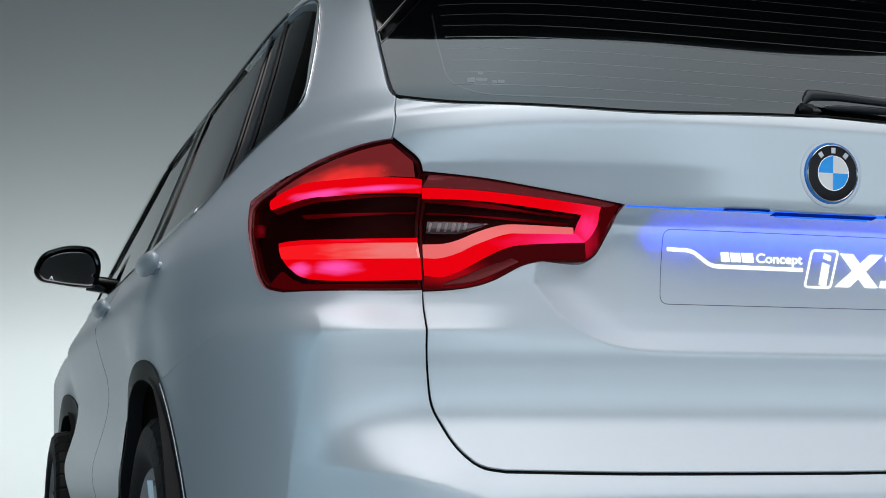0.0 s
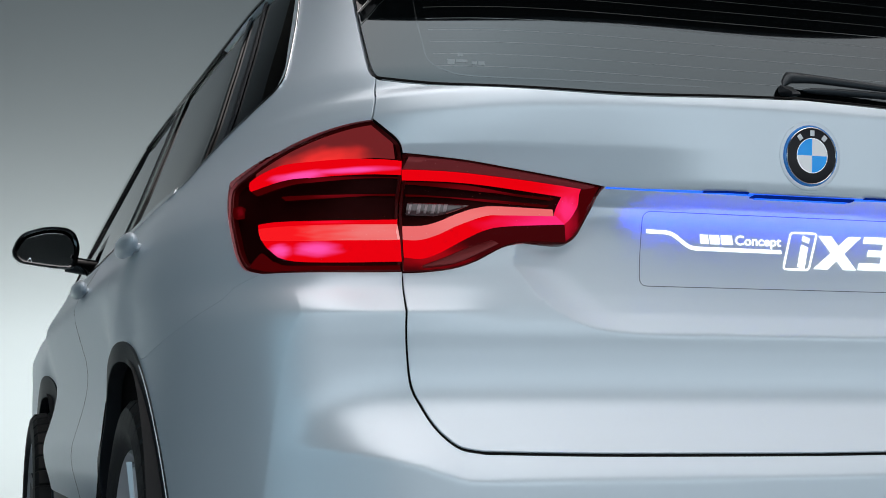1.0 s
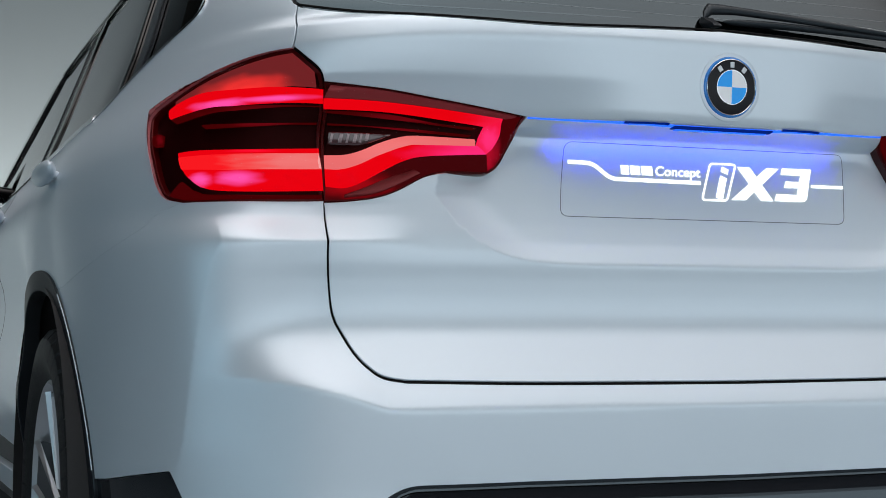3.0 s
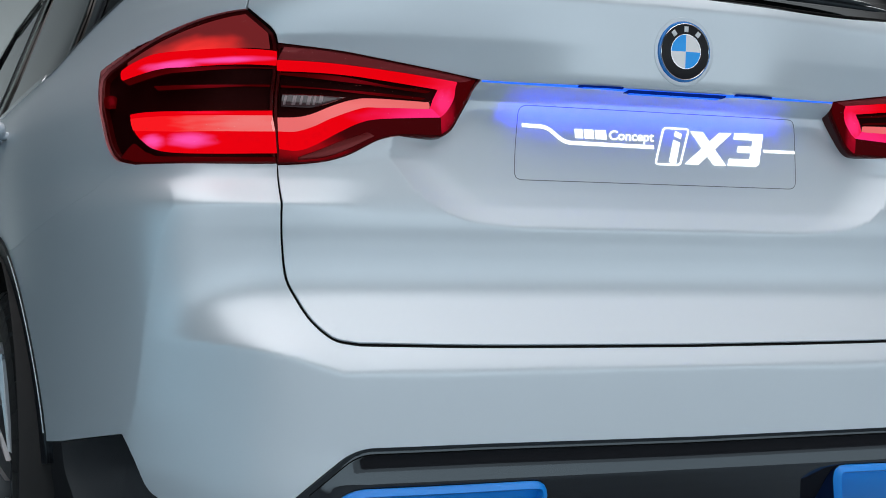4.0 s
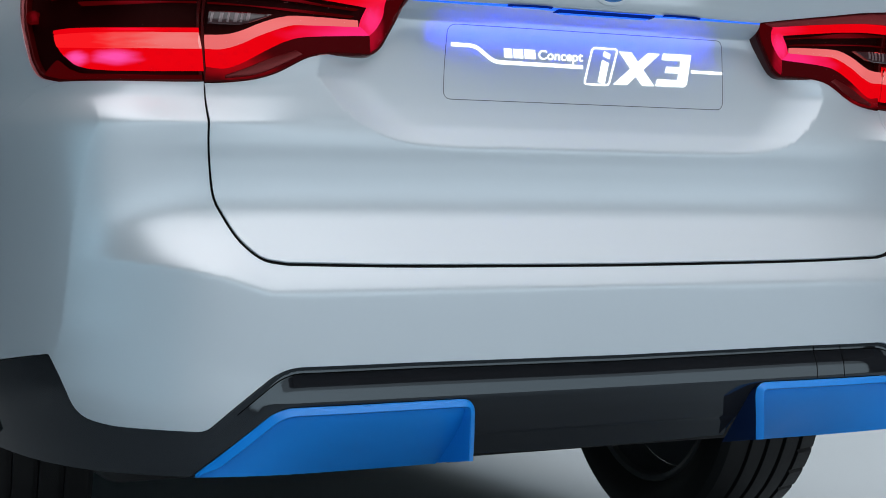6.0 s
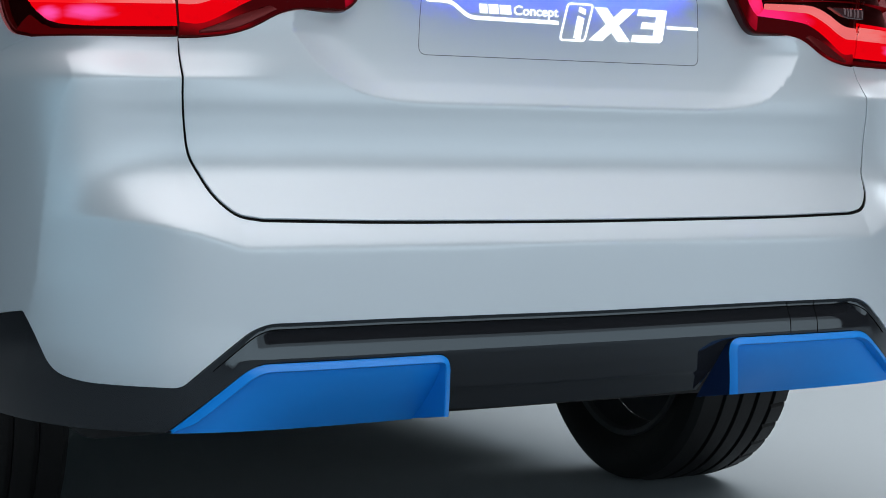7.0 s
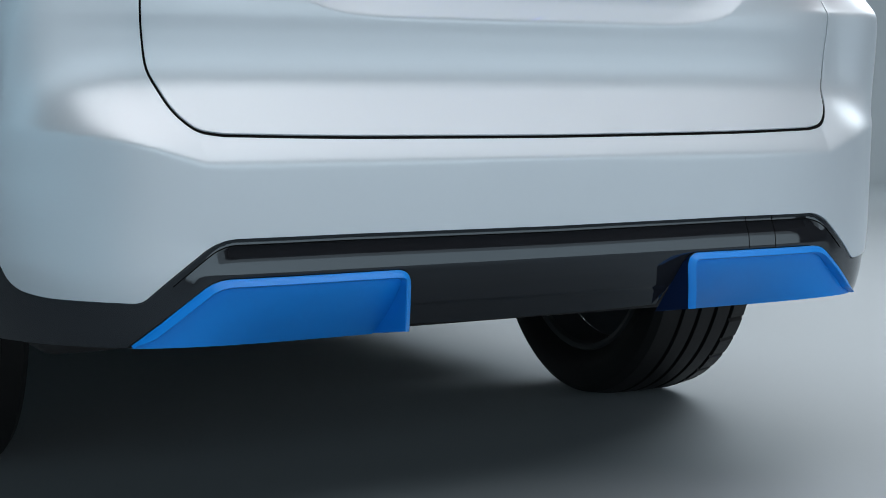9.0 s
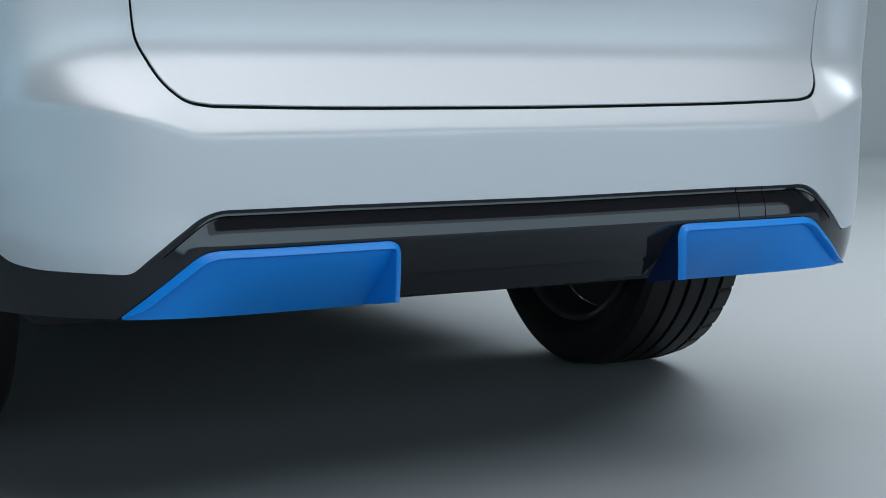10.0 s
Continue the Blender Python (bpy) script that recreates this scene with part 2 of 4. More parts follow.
def panel(name, outer, mat, parent, holes=(), label="", step=(0.012, 0.008), lift=None, deep=0.018, roll=0.0016, mirror=False, pillow=None, form=None, rows=()):
    """A sheet of the body's skin inside an outline, with rolled edges turned inwards.
    lift: metres off the skin, a number or a function of (s, z). mirror: on the other side of the car. form: a surface in the skin's stead."""
    outer, holes = np.array(outer), [np.array(h) for h in holes]
    out_of = (lambda s, z: skin_normal(s, z, form)) if form is lamp_skin else skin_normal
    v, f = fill(outer, holes, *step, rows)
    s, z = v[:, 0], v[:, 1]

    def place(s, z):
        p, n = (form or skin)(s, z), out_of(s, z)
        if lift is None:
            return p
        h = lift(s, z) if callable(lift) else lift
        return p + n * np.reshape(h, (-1, 1))
    if pillow:
        gap = np.minimum.reduce([edge_distance(v, c) for c in (outer, *holes)])
        rise, width = pillow
        h = rise * np.sqrt(np.clip(1 - (1 - np.clip(gap / width, 0, 1)) ** 2, 0, 1))
        P = place(s, z) + out_of(s, z) * h[:, None]
        N = None
    else:
        e = 0.0012
        P = place(s, z)
        N = np.cross(place(s + e, z) - place(s - e, z), place(s, z + e) - place(s, z - e))
        N /= np.linalg.norm(N, axis=1, keepdims=True)
    tri = P[f]
    face_n = np.cross(tri[:, 1] - tri[:, 0], tri[:, 2] - tri[:, 0])
    ref = out_of(*v[f].mean(1).T)
    turned = (face_n * ref).sum(1) < 0
    f[turned] = f[turned][:, ::-1]
    verts, faces = [P], [f.tolist()]
    normals = [N] if N is not None else None
    if deep:
        count = {}
        for t in f:
            for a, b in ((t[0], t[1]), (t[1], t[2]), (t[2], t[0])):
                count[(a, b)] = 1
        rim = [(a, b) for a, b in count if (b, a) not in count]
        ids = sorted({a for a, _ in rim} | {b for _, b in rim})
        at = {k: i for i, k in enumerate(ids)}
        out = np.zeros((len(ids), 3))
        for a, b in rim:
            d = np.cross(P[b] - P[a], out_of(s[a], z[a]))
            d /= np.linalg.norm(d) + 1e-12
            out[at[a]] += d
            out[at[b]] += d
        out /= np.linalg.norm(out, axis=1, keepdims=True) + 1e-9
        base, nn = P[ids], out_of(s[ids], z[ids])
        rings = [base + out * roll * 0.8 - nn * roll * 0.5, base + out * roll - nn * roll * 1.6, base + out * roll - nn * deep]
        rn = [(nn + out) / np.linalg.norm(nn + out, axis=1, keepdims=True), out, out]
        k0 = len(P)
        m = len(ids)
        for r in rings:
            verts.append(r)
        if normals is not None:
            normals += rn
        for j in range(3):
            lo = (lambda i: ids[i]) if j == 0 else (lambda i, o=k0 + (j - 1) * m: o + i)
            hi = lambda i, o=k0 + j * m: o + i
            faces.append([(lo(at[b]), lo(at[a]), hi(at[a]), hi(at[b])) for a, b in rim])
    V = np.vstack(verts)
    F = [t for g in faces for t in g]
    NV = np.vstack(normals) if normals is not None else None
    if mirror:
        V = V * [-1, 1, 1]
        F = [t[::-1] for t in F]
        NV = NV * [-1, 1, 1] if NV is not None else None
    return mesh_object(name, V, F, mat, parent, label, NV)


def strip(name, line, width, mat, parent, lift=0.002, label="", height=0.003, mirror=False, form=None):
    """A slim rounded bead that follows a line on the skin."""
    line = np.array(line)
    t = np.gradient(line, axis=0)
    t /= np.linalg.norm(t, axis=1, keepdims=True) + 1e-9
    side = np.stack([-t[:, 1], t[:, 0]], 1)
    V, m = [], len(line)
    for off, h in ((-0.5, -0.6), (-0.5, 0.5), (-0.25, 1.0), (0.25, 1.0), (0.5, 0.5), (0.5, -0.6)):
        q = line + side * width * off
        V.append((form or skin)(q[:, 0], q[:, 1]) + skin_normal(q[:, 0], q[:, 1]) * (lift + height * h))
    V = np.vstack(V)
    F = [(j * m + i, j * m + i + 1, (j + 1) * m + i + 1, (j + 1) * m + i) for j in range(5) for i in range(m - 1)]
    F += [tuple(j * m for j in range(6)), tuple(j * m + m - 1 for j in range(5, -1, -1))]
    if mirror:
        V = V * [-1, 1, 1]
    ob = mesh_object(name, V, F, mat, parent, label)
    bm = bmesh.new()
    bm.from_mesh(ob.data)
    bmesh.ops.recalc_face_normals(bm, faces=bm.faces)
    bm.to_mesh(ob.data)
    bm.free()
    ob.data.set_sharp_from_angle(angle=radians(50))
    return ob


def lathe(profile, turns=64, start=0.0, end=2 * math.pi):
    """A bmesh turned about the x axis from (x, radius) pairs."""
    bm = bmesh.new()
    rings = []
    full = abs(end - start - 2 * math.pi) < 1e-6
    for i in range(turns if full else turns + 1):
        a = start + (end - start) * i / turns
        rings.append([bm.verts.new((x, r * math.cos(a), r * math.sin(a))) for x, r in profile])
    for i in range(turns):
        a, b = rings[i], rings[(i + 1) % len(rings)]
        for j in range(len(profile) - 1):
            bm.faces.new((a[j], b[j], b[j + 1], a[j + 1]))
    return bm


def slab(size, at=(0, 0, 0), bevel=0.0, turn=None):
    bm = bmesh.new()
    bmesh.ops.create_cube(bm, size=1.0, matrix=Matrix.Translation(at) @ (turn or Matrix()) @ Matrix.Diagonal((*size, 1)))
    if bevel:
        bmesh.ops.bevel(bm, geom=list(bm.edges), offset=bevel, segments=3, affect="EDGES", profile=0.5)
    return bm


# ---- the body's outer skin: a plan curve carried up through the heights ----
def smooth_table(pairs, blur):
    """Heights and values as a fine table, with its corners rounded over about blur metres."""
    pairs = np.array(pairs)
    zs = np.arange(0.10, 1.80, 0.001)
    v = np.interp(zs, pairs[:, 0], pairs[:, 1])
    k = np.arange(-60, 61) * 0.001
    g = np.exp(-0.5 * (k / blur) ** 2)
    g /= g.sum()
    pad = np.concatenate([v[0] + (v[1] - v[0]) * np.arange(-60, 0), v, v[-1] + (v[-1] - v[-2]) * np.arange(1, 61)])
    return zs, np.convolve(pad, g, "valid")


GLASS = [(1.180, 0.107), (1.20, 0.122), (1.35, 0.232), (1.50, 0.36), (1.58, 0.50), (1.62, 0.66), (1.68, 0.90)]
SILL = [(0.28, 0.046), (0.36, 0.040), (0.47, 0.0398), (0.53, 0.0374), (0.5845, 0.0350), (0.602, 0.0448), (0.692, 0.1013),
        (0.704, 0.1063), (0.718, 0.1092), (0.735, 0.1103), (0.75, 0.1100), (0.775, 0.1082), (0.797, 0.1052)]
MIDDLE = smooth_table(SILL + [(0.830, 0.1210), (0.860, 0.1315), (0.890, 0.1405), (0.93, 0.1510), (0.985, 0.1640), (1.010, 0.1640),
                              (1.014, 0.072), (1.03, 0.0660), (1.08, 0.0615), (1.145, 0.0565), (1.158, 0.0615), (1.172, 0.0705)] + GLASS, 0.0030)
OUTER = smooth_table(SILL + [(0.829, 0.1028), (0.836, 0.1095), (0.866, 0.1305), (0.888, 0.139), (0.95, 0.132), (0.99, 0.125), (1.03, 0.110),
                             (1.08, 0.086), (1.145, 0.074), (1.158, 0.0775), (1.172, 0.0840)] + GLASS, 0.0030)
NEAR = smooth_table(SILL + [(0.815, 0.1048), (0.838, 0.1082), (0.870, 0.1162), (0.90, 0.1232), (0.95, 0.1295), (1.012, 0.128), (1.018, 0.118), (1.03, 0.110),
                            (1.08, 0.086), (1.145, 0.074), (1.158, 0.0775), (1.172, 0.0840)] + GLASS, 0.0045)
CORNER = smooth_table([(0.28, 0.075), (0.36, 0.052), (0.42, 0.050), (0.50, 0.056), (0.62, 0.058), (0.70, 0.055), (0.80, 0.050), (0.829, 0.050), (0.848, 0.060),
                       (0.872, 0.078), (0.90, 0.086), (0.97, 0.0885), (1.03, 0.0935), (1.08, 0.0995), (1.13, 0.1085), (1.17, 0.1175), (1.20, 0.1260)] + GLASS[2:], 0.008)
WIDTH = smooth_table([(0.28, 0.900), (0.42, 0.925), (0.60, 0.932), (0.78, 0.938), (0.92, 0.940), (0.985, 0.930), (1.03, 0.908), (1.07, 0.882),
                      (1.12, 0.858), (1.30, 0.778), (1.50, 0.686), (1.58, 0.638), (1.62, 0.58), (1.68, 0.30)], 0.014)
RECESS = smooth_table([(0.784, 0.18), (0.797, 0.290), (0.805, 0.340), (0.815, 0.370), (0.83, 0.397), (0.85, 0.422), (0.87, 0.440), (0.90, 0.462), (0.93, 0.455), (0.96, 0.42), (0.99, 0.39), (1.2, 0.39)], 0.004)
LONG = 0.90
_u = 1 - (1 - np.linspace(0, 1, 4001)) ** 2.6
_x, _y = _u * 0.94, LONG - LONG * (1 - _u ** 6.0) ** (1 / 2.8)
_s = np.concatenate([[0], np.cumsum(np.hypot(np.diff(_x), np.diff(_y)))])
SPAN = float(_s[-1])


def step01(v):
    v = np.clip(v, 0, 1)
    return v * v * (3 - 2 * v)


def skin(s, z, cut=1.0):
    """Points of the skin. s: metres round the plan from the tail's middle (minus: the left side); z: height."""
    s, z = np.asarray(s, float), np.asarray(z, float)
    a = np.abs(s)
    u, back = np.interp(a, _s, _u), np.interp(a, _s, _y)
    ahead = np.maximum(a - SPAN, 0)
    x = u * np.interp(z, *WIDTH)
    x = x - 0.048 * step01((ahead - 2.0) / 0.8)
    form = step01((ahead - 0.16) / 0.42) * (1 - step01((ahead - 2.6) / 0.4))
    haunch = np.exp(-((ahead - 0.07) / 0.30) ** 2) * (1 - step01((z - 0.80) / 0.25)) * step01((a - SPAN + 0.16) / 0.26)
    x = x + 0.012 * haunch + form * (0.010 * np.exp(-((z - 0.965) / 0.040) ** 2) - 0.036 * np.exp(-((z - 0.79) / 0.12) ** 2) + 0.012 * np.exp(-((z - 0.60) / 0.06) ** 2) - 0.016 * step01((0.56 - z) / 0.12))
    rise = 0.33 * np.clip(x - 0.57, 0, 0.21)
    low = np.where(z < 0.74, z - rise * (1 - step01((z - 0.60) / 0.09)) * step01((z - 0.42) / 0.12), z)
    low = low + 0.055 * x * x * step01((z - 1.05) / 0.06) * (1 - step01((z - 1.13) / 0.085))
    top = step01((z - 0.998) / 0.013)
    rim = np.interp(z, *RECESS)
    recess = (1 - top) * (1 - (1 - np.clip((rim + 0.010 - x) / 0.10, 0, 1)) ** 2.0) + top * (1 - step01((x - 0.12) / 0.24))
    recess = recess * cut
    mid, out, flat, cor = (np.interp(low, *t) for t in (MIDDLE, OUTER, NEAR, CORNER))
    side_k = step01((x - 0.47) / 0.18)
    face = mid * recess + (out * side_k + flat * (1 - side_k)) * (1 - recess)
    k = step01((x - 0.64) / 0.19)
    fold = np.interp(z, [0.42, 0.497, 0.545, 0.61, 0.676, 0.75, 0.80, 0.825], [0.935, 0.918, 0.897, 0.883, 0.869, 0.849, 0.833, 0.816])
    back = back - 0.014 * np.clip(1 - np.where(a < fold, fold - a, 1.5 * (a - fold)) / 0.17, 0, 1) ** 1.25 * (1 - step01((z - 0.826) / 0.045)) * step01((z - 0.40) / 0.05)
    return np.stack([np.sign(s) * x, face * (1 - k) + cor * k + back + ahead, z], -1)


def lamp_skin(s, z):
    """The skin as the lamps carry it on, over the plate's recess."""
    return skin(s, z, 0.0)


def skin_normal(s, z, form=skin):
    e = 0.0015
    n = np.cross(form(s + e, z) - form(s - e, z), form(s, z + e) - form(s, z - e))
    return n / np.linalg.norm(n, axis=-1, keepdims=True)


# ---- the studio ----
def loft(rows):
    """A bmesh through rows of points, each row as long as the others."""
    bm = bmesh.new()
    vs = [[bm.verts.new(p) for p in r] for r in rows]
    for a, b in zip(vs, vs[1:]):
        for i in range(len(a) - 1):
            bm.faces.new((a[i], a[i + 1], b[i + 1], b[i]))
    return bm


def setting(name, bm, mat, label, category):
    ob = part(name, bm, mat, None, label)
    return tagged(ob, "", category, "", "structure")


setting("floor", slab((24, 24, 0.2), (0, 0, -0.1)), FLOOR, "smooth light grey painted studio floor", "floor")
cove = [(1.4 - 1.4 * math.sin(a), -0.0006 + 1.4 - 1.4 * math.cos(a)) for a in np.linspace(0, math.pi / 2, 24)] + [(0.0, z) for z in (2.2, 3.2, 4.6, 6.0)]
bend = [(6.0 + 5.0 * math.sin(a), 5.0 + 5.0 * math.cos(a), math.sin(a), math.cos(a)) for a in np.linspace(0, math.pi / 2, 24)]
plan = [(x, 10.0, 0.0, 1.0) for x in np.linspace(-11, 5, 17)] + bend + [(11.0, y, 1.0, 0.0) for y in (3.0, 0.0, -4.0, -8.0)]
setting("backdrop", loft([[(x - nx * d, y - ny * d, z) for d, z in cove] for x, y, nx, ny in plan]), FLOOR,
        "seamless grey studio backdrop curving up from the floor and round the side", "backdrop")
# unseen walls and ceiling; their dark tones shape the car's reflections
setting("wall_left", slab((0.2, 20, 6.0), (-11.0, -2.0, 3.0)), DARK_WALL, "unseen studio wall, dark for the car's reflections", "wall")
setting("wall_behind", slab((22, 0.2, 6.0), (0, -8.0, 3.0)), DARK_WALL, "unseen studio wall, dark for the car's reflections", "wall")
setting("ceiling", slab((24, 24, 0.2), (0, 0, 6.1)), BLACKOUT, "dark studio ceiling", "ceiling")


# ---- the car ----
car = tagged(new("car"), "pale silver-blue satin sport utility car with lit red tail lamps", "car")


def side(points):
    """Sketch points given as metres round from the middle of the tail, on the left side."""
    return [(-p[0], *p[1:]) for p in points]


def joined(*runs):
    """One closed outline out of several runs of points."""
    out = np.vstack([np.array(r)[:, :2] for r in runs])
    keep = [0]
    for i in range(1, len(out)):
        if np.linalg.norm(out[i] - out[keep[-1]]) > 0.002:
            keep.append(i)
    out = out[keep]
    return out if np.linalg.norm(out[0] - out[-1]) > 0.002 else out[:-1]


def mirrored(run):
    return np.array(run)[::-1] * [-1, 1]


GAP = 0.0040
# sketch lines on the left side, (metres round from the middle, height)
seam_up = flowing(side([(0.768, 1.188), (0.764, 1.15), (0.759, 1.114)]))
seam_lamp = flowing(side([(0.759, 1.114), (0.728, 1.095), (0.700, 1.078), (0.682, 1.060)]))
seam_mid = flowing(side([(0.682, 1.060), (0.662, 1.025), (0.651, 0.990), (0.6435, 0.950), (0.634, 0.889)]))
seam_low = flowing(side([(0.634, 0.889), (0.6395, 0.815), (0.637, 0.755), (0.633, 0.718), (0.623, 0.692), (0.611, 0.663), (0.595, 0.642), (0.575, 0.628), (0.543, 0.6220)]))
hatch_foot = flowing(side([(0.543, 0.6220), (0.37, 0.6178), (0.18, 0.616), (0.0, 0.615)]))
hatch_head = flowing(side([(0.0, 1.1690), (0.28, 1.1600), (0.45, 1.1615), (0.62, 1.1675), (0.70, 1.1755), (0.768, 1.188)]))
lamp_top = flowing(side([(0.682, 1.060), (0.59, 1.053), (0.50, 1.042), (0.40, 1.030), (0.336, 1.0215)]))
lamp_tip = rounded(side([(0.336, 1.0215), (0.346, 0.990), (0.367, 0.948), (0.380, 0.936), (0.400, 0.934), (0.452, 0.934)]), 0.010, closed=False)
lamp_foot = flowing(side([(0.452, 0.934), (0.486, 0.926), (0.528, 0.904), (0.562, 0.893), (0.596, 0.889), (0.634, 0.888)]))
lamp_crown = flowing(side([(0.759, 1.114), (0.798, 1.112), (0.847, 1.105), (0.907, 1.091), (0.958, 1.073), (1.008, 1.050)]))
lamp_flank = rounded(side([(1.008, 1.050), (1.018, 1.036), (0.984, 0.993), (0.959, 0.954), (0.940, 0.920), (0.920, 0.897), (0.880, 0.889)]), 0.014, closed=False)
lamp_sole = flowing(side([(0.880, 0.889), (0.80, 0.888), (0.72, 0.888), (0.634, 0.889)]))
skirt = rounded(side([(1.205, 0.467), (1.13, 0.472), (1.024, 0.484), (0.932, 0.495, 0.002), (0.908, 0.462), (0.874, 0.408, 0.04), (0.82, 0.396, 0.03), (0.676, 0.390, 0.012),
                      (0.560, 0.478, 0.030), (0.363, 0.479), (0.0, 0.477)]), 0.0, closed=False)
WHEEL_Y, WHEEL_Z, ARCH = 0.965, 0.372, 0.452


def along(y):
    """Metres round the plan at which the flank lies y ahead of the tail."""
    return y + 0.668


def arc(y, radius, start, end, n=40):
    return np.array([(-along(y + radius * math.cos(a)), WHEEL_Z + radius * math.sin(a)) for a in np.linspace(radians(start), radians(end), n)])


# tailgate
half = [hatch_head, seam_up, seam_lamp, lamp_top, lamp_tip, lamp_foot, seam_low, hatch_foot]
left = np.vstack(half)
gate = joined(left, mirrored(left))
beside_lamp = (np.abs(gate[:, 0]) < 0.672) & (np.abs(gate[:, 0]) > 0.33) & (gate[:, 1] > 0.886) & (gate[:, 1] < 1.061)
room = np.where(beside_lamp, 0.0012, np.where(gate[:, 1] < 0.70, 0.0062, GAP))
room = np.convolve(np.concatenate([room[-6:], room, room[:6]]), np.ones(13) / 13, "valid")
gate = inset(gate, room[:, None])
tailgate = panel("tailgate", gate, PAINT, car, label="pale silver tailgate with recessed plate area", step=(0.007, 0.0050), roll=0.0012,
                 rows=np.concatenate([np.arange(0.790, 0.842, 0.0026), np.arange(0.992, 1.022, 0.0015), np.arange(1.138, 1.182, 0.0022)]))

# bumper
seam_bumper = flowing(side([(0.880, 0.889), (0.945, 0.872), (1.0, 0.851), (1.187, 0.813), (1.376, 0.784)]))
arch_rear = arc(WHEEL_Y, ARCH, 115, 167)
left = np.vstack([hatch_foot[::-1], seam_low[::-1], lamp_sole[::-1], seam_bumper, arch_rear, skirt])
panel("bumper", inset(joined(left[1:-1], mirrored(left[1:-1])), 0.0008), PAINT, car, label="pale silver rear bumper", step=(0.008, 0.0055), roll=0.0006,
      rows=np.concatenate([np.arange(0.570, 0.606, 0.0022), np.arange(0.818, 0.846, 0.0020)]))

# sides: quarter panels, doors, wings
glass_edge = flowing(side([(0.768, 1.188), (0.786, 1.203), (0.812, 1.261), (0.841, 1.326), (0.880, 1.415), (0.93, 1.52), (0.99, 1.595)]))
roof_edge = flowing(side([(0.99, 1.595), (1.3, 1.605), (1.80, 1.61)]), 0.03)
pillar = rounded(side([(1.80, 1.61, 0.002), (1.78, 1.535, 0.002), (1.22, 1.52), (1.085, 1.475), (1.004, 1.245), (1.022, 1.197), (1.205, 1.138), (1.352, 1.096), (1.905, 1.097)]), 0.03, 0.012, closed=False)
door_cut = flowing(side([(1.905, 1.097), (1.93, 0.95), (1.985, 0.80)]))
arch_top = arc(WHEEL_Y, ARCH, 42, 115)
for mir in (False, True):
    quarter = joined(seam_up[::-1], glass_edge, roof_edge, pillar, door_cut, arch_top, seam_bumper[::-1], lamp_flank[::-1], lamp_crown[::-1])
    panel("quarter_panel", inset(quarter, 0.0006), PAINT, car, label="pale silver rear quarter panel and roof pillar", step=(0.014, 0.010), mirror=mir, roll=0.0010)
    rail = rounded(side([(1.802, 1.608), (2.8, 1.60), (3.15, 1.58), (3.96, 1.10), (3.86, 1.095), (3.08, 1.515), (2.6, 1.535), (1.782, 1.535)]), 0.02, 0.02)
    panel("roof_rail", inset(rail, 0.0015), GLOSS_BLACK, car, label="gloss black roof rail and windscreen pillar", step=(0.03, 0.02), mirror=mir)
    rear_door = joined(flowing(side([(1.91, 1.096), (2.4, 1.092), (2.70, 1.090)]), 0.03), flowing(side([(2.70, 1.090), (2.725, 0.8), (2.70, 0.47)]), 0.03), flowing(side([(2.70, 0.47), (2.2, 0.46), (2.09, 0.52)]), 0.03), arc(WHEEL_Y, ARCH, 16, 42), door_cut[::-1])
    panel("rear_door", inset(rear_door, 0.002), PAINT, car, label="pale silver rear door", step=(0.03, 0.012), mirror=mir)
    front_door = rounded(side([(2.70, 1.090), (3.86, 1.094), (4.0, 0.95), (3.98, 0.47), (2.70, 0.47), (2.725, 0.8)]), 0.01, 0.03)
    panel("front_door", inset(front_door, 0.002), PAINT, car, label="pale silver front door", step=(0.03, 0.012), mirror=mir)
    wing = joined(rounded(side([(3.87, 1.09), (4.6, 1.04), (5.15, 0.93), (5.2, 0.62), (5.0, 0.60)]), 0.02, 0.03, closed=False), arc(WHEEL_Y + 2.864, ARCH + 0.03, 31, 167), rounded(side([(4.06, 0.47), (3.98, 0.47), (4.0, 0.95)]), 0.0, 0.03, closed=False))
    panel("front_wing", inset(wing, 0.002), PAINT, car, label="pale silver front wing", step=(0.03, 0.02), mirror=mir)

# black strips painting in the shade of gaps: tailgate, doors and under the rear window
head_line = np.vstack([hatch_head[::-1][:-1], mirrored(hatch_head[::-1])])
strip("dark_gap_line", head_line + [0, 0.0016], 0.0034, GAP_DARK, car, -0.0010, height=0.0012)
for mir in (False, True):
    strip("dark_gap_line", joined(seam_up, seam_lamp), 0.0075, GAP_DARK, car, -0.007, height=0.001, mirror=mir)
    strip("dark_gap_line", door_cut, 0.005, GAP_DARK, car, -0.0012, height=0.001, mirror=mir)
    strip("dark_gap_line", flowing(side([(2.70, 1.090), (2.725, 0.8), (2.70, 0.47)]), 0.03), 0.003, GAP_DARK, car, -0.0005, height=0.001, mirror=mir)
    strip("dark_gap_line", joined(seam_low, hatch_foot), 0.0105, GAP_DARK, car, -0.0038, height=0.001, mirror=mir)

# side sills between the wheels
for mir in (False, True):
    sill = rounded(side([(along(1.40), 0.466), (along(3.36), 0.466), (along(3.36), 0.31), (along(1.40), 0.31)]), 0.02, 0.02)
    panel("side_sill", sill, SATIN_BLACK, car, step=(0.04, 0.015), lift=-0.006, mirror=mir, label="black plastic side sill")
    blade = rounded(side([(along(1.42), 0.405), (along(3.34), 0.412), (along(3.34), 0.372), (along(1.42), 0.352)]), 0.012, 0.02)
    panel("sill_blade", blade, PAINT, car, step=(0.04, 0.010), lift=0.014, deep=0.022, mirror=mir, label="pale silver blade along the sill")

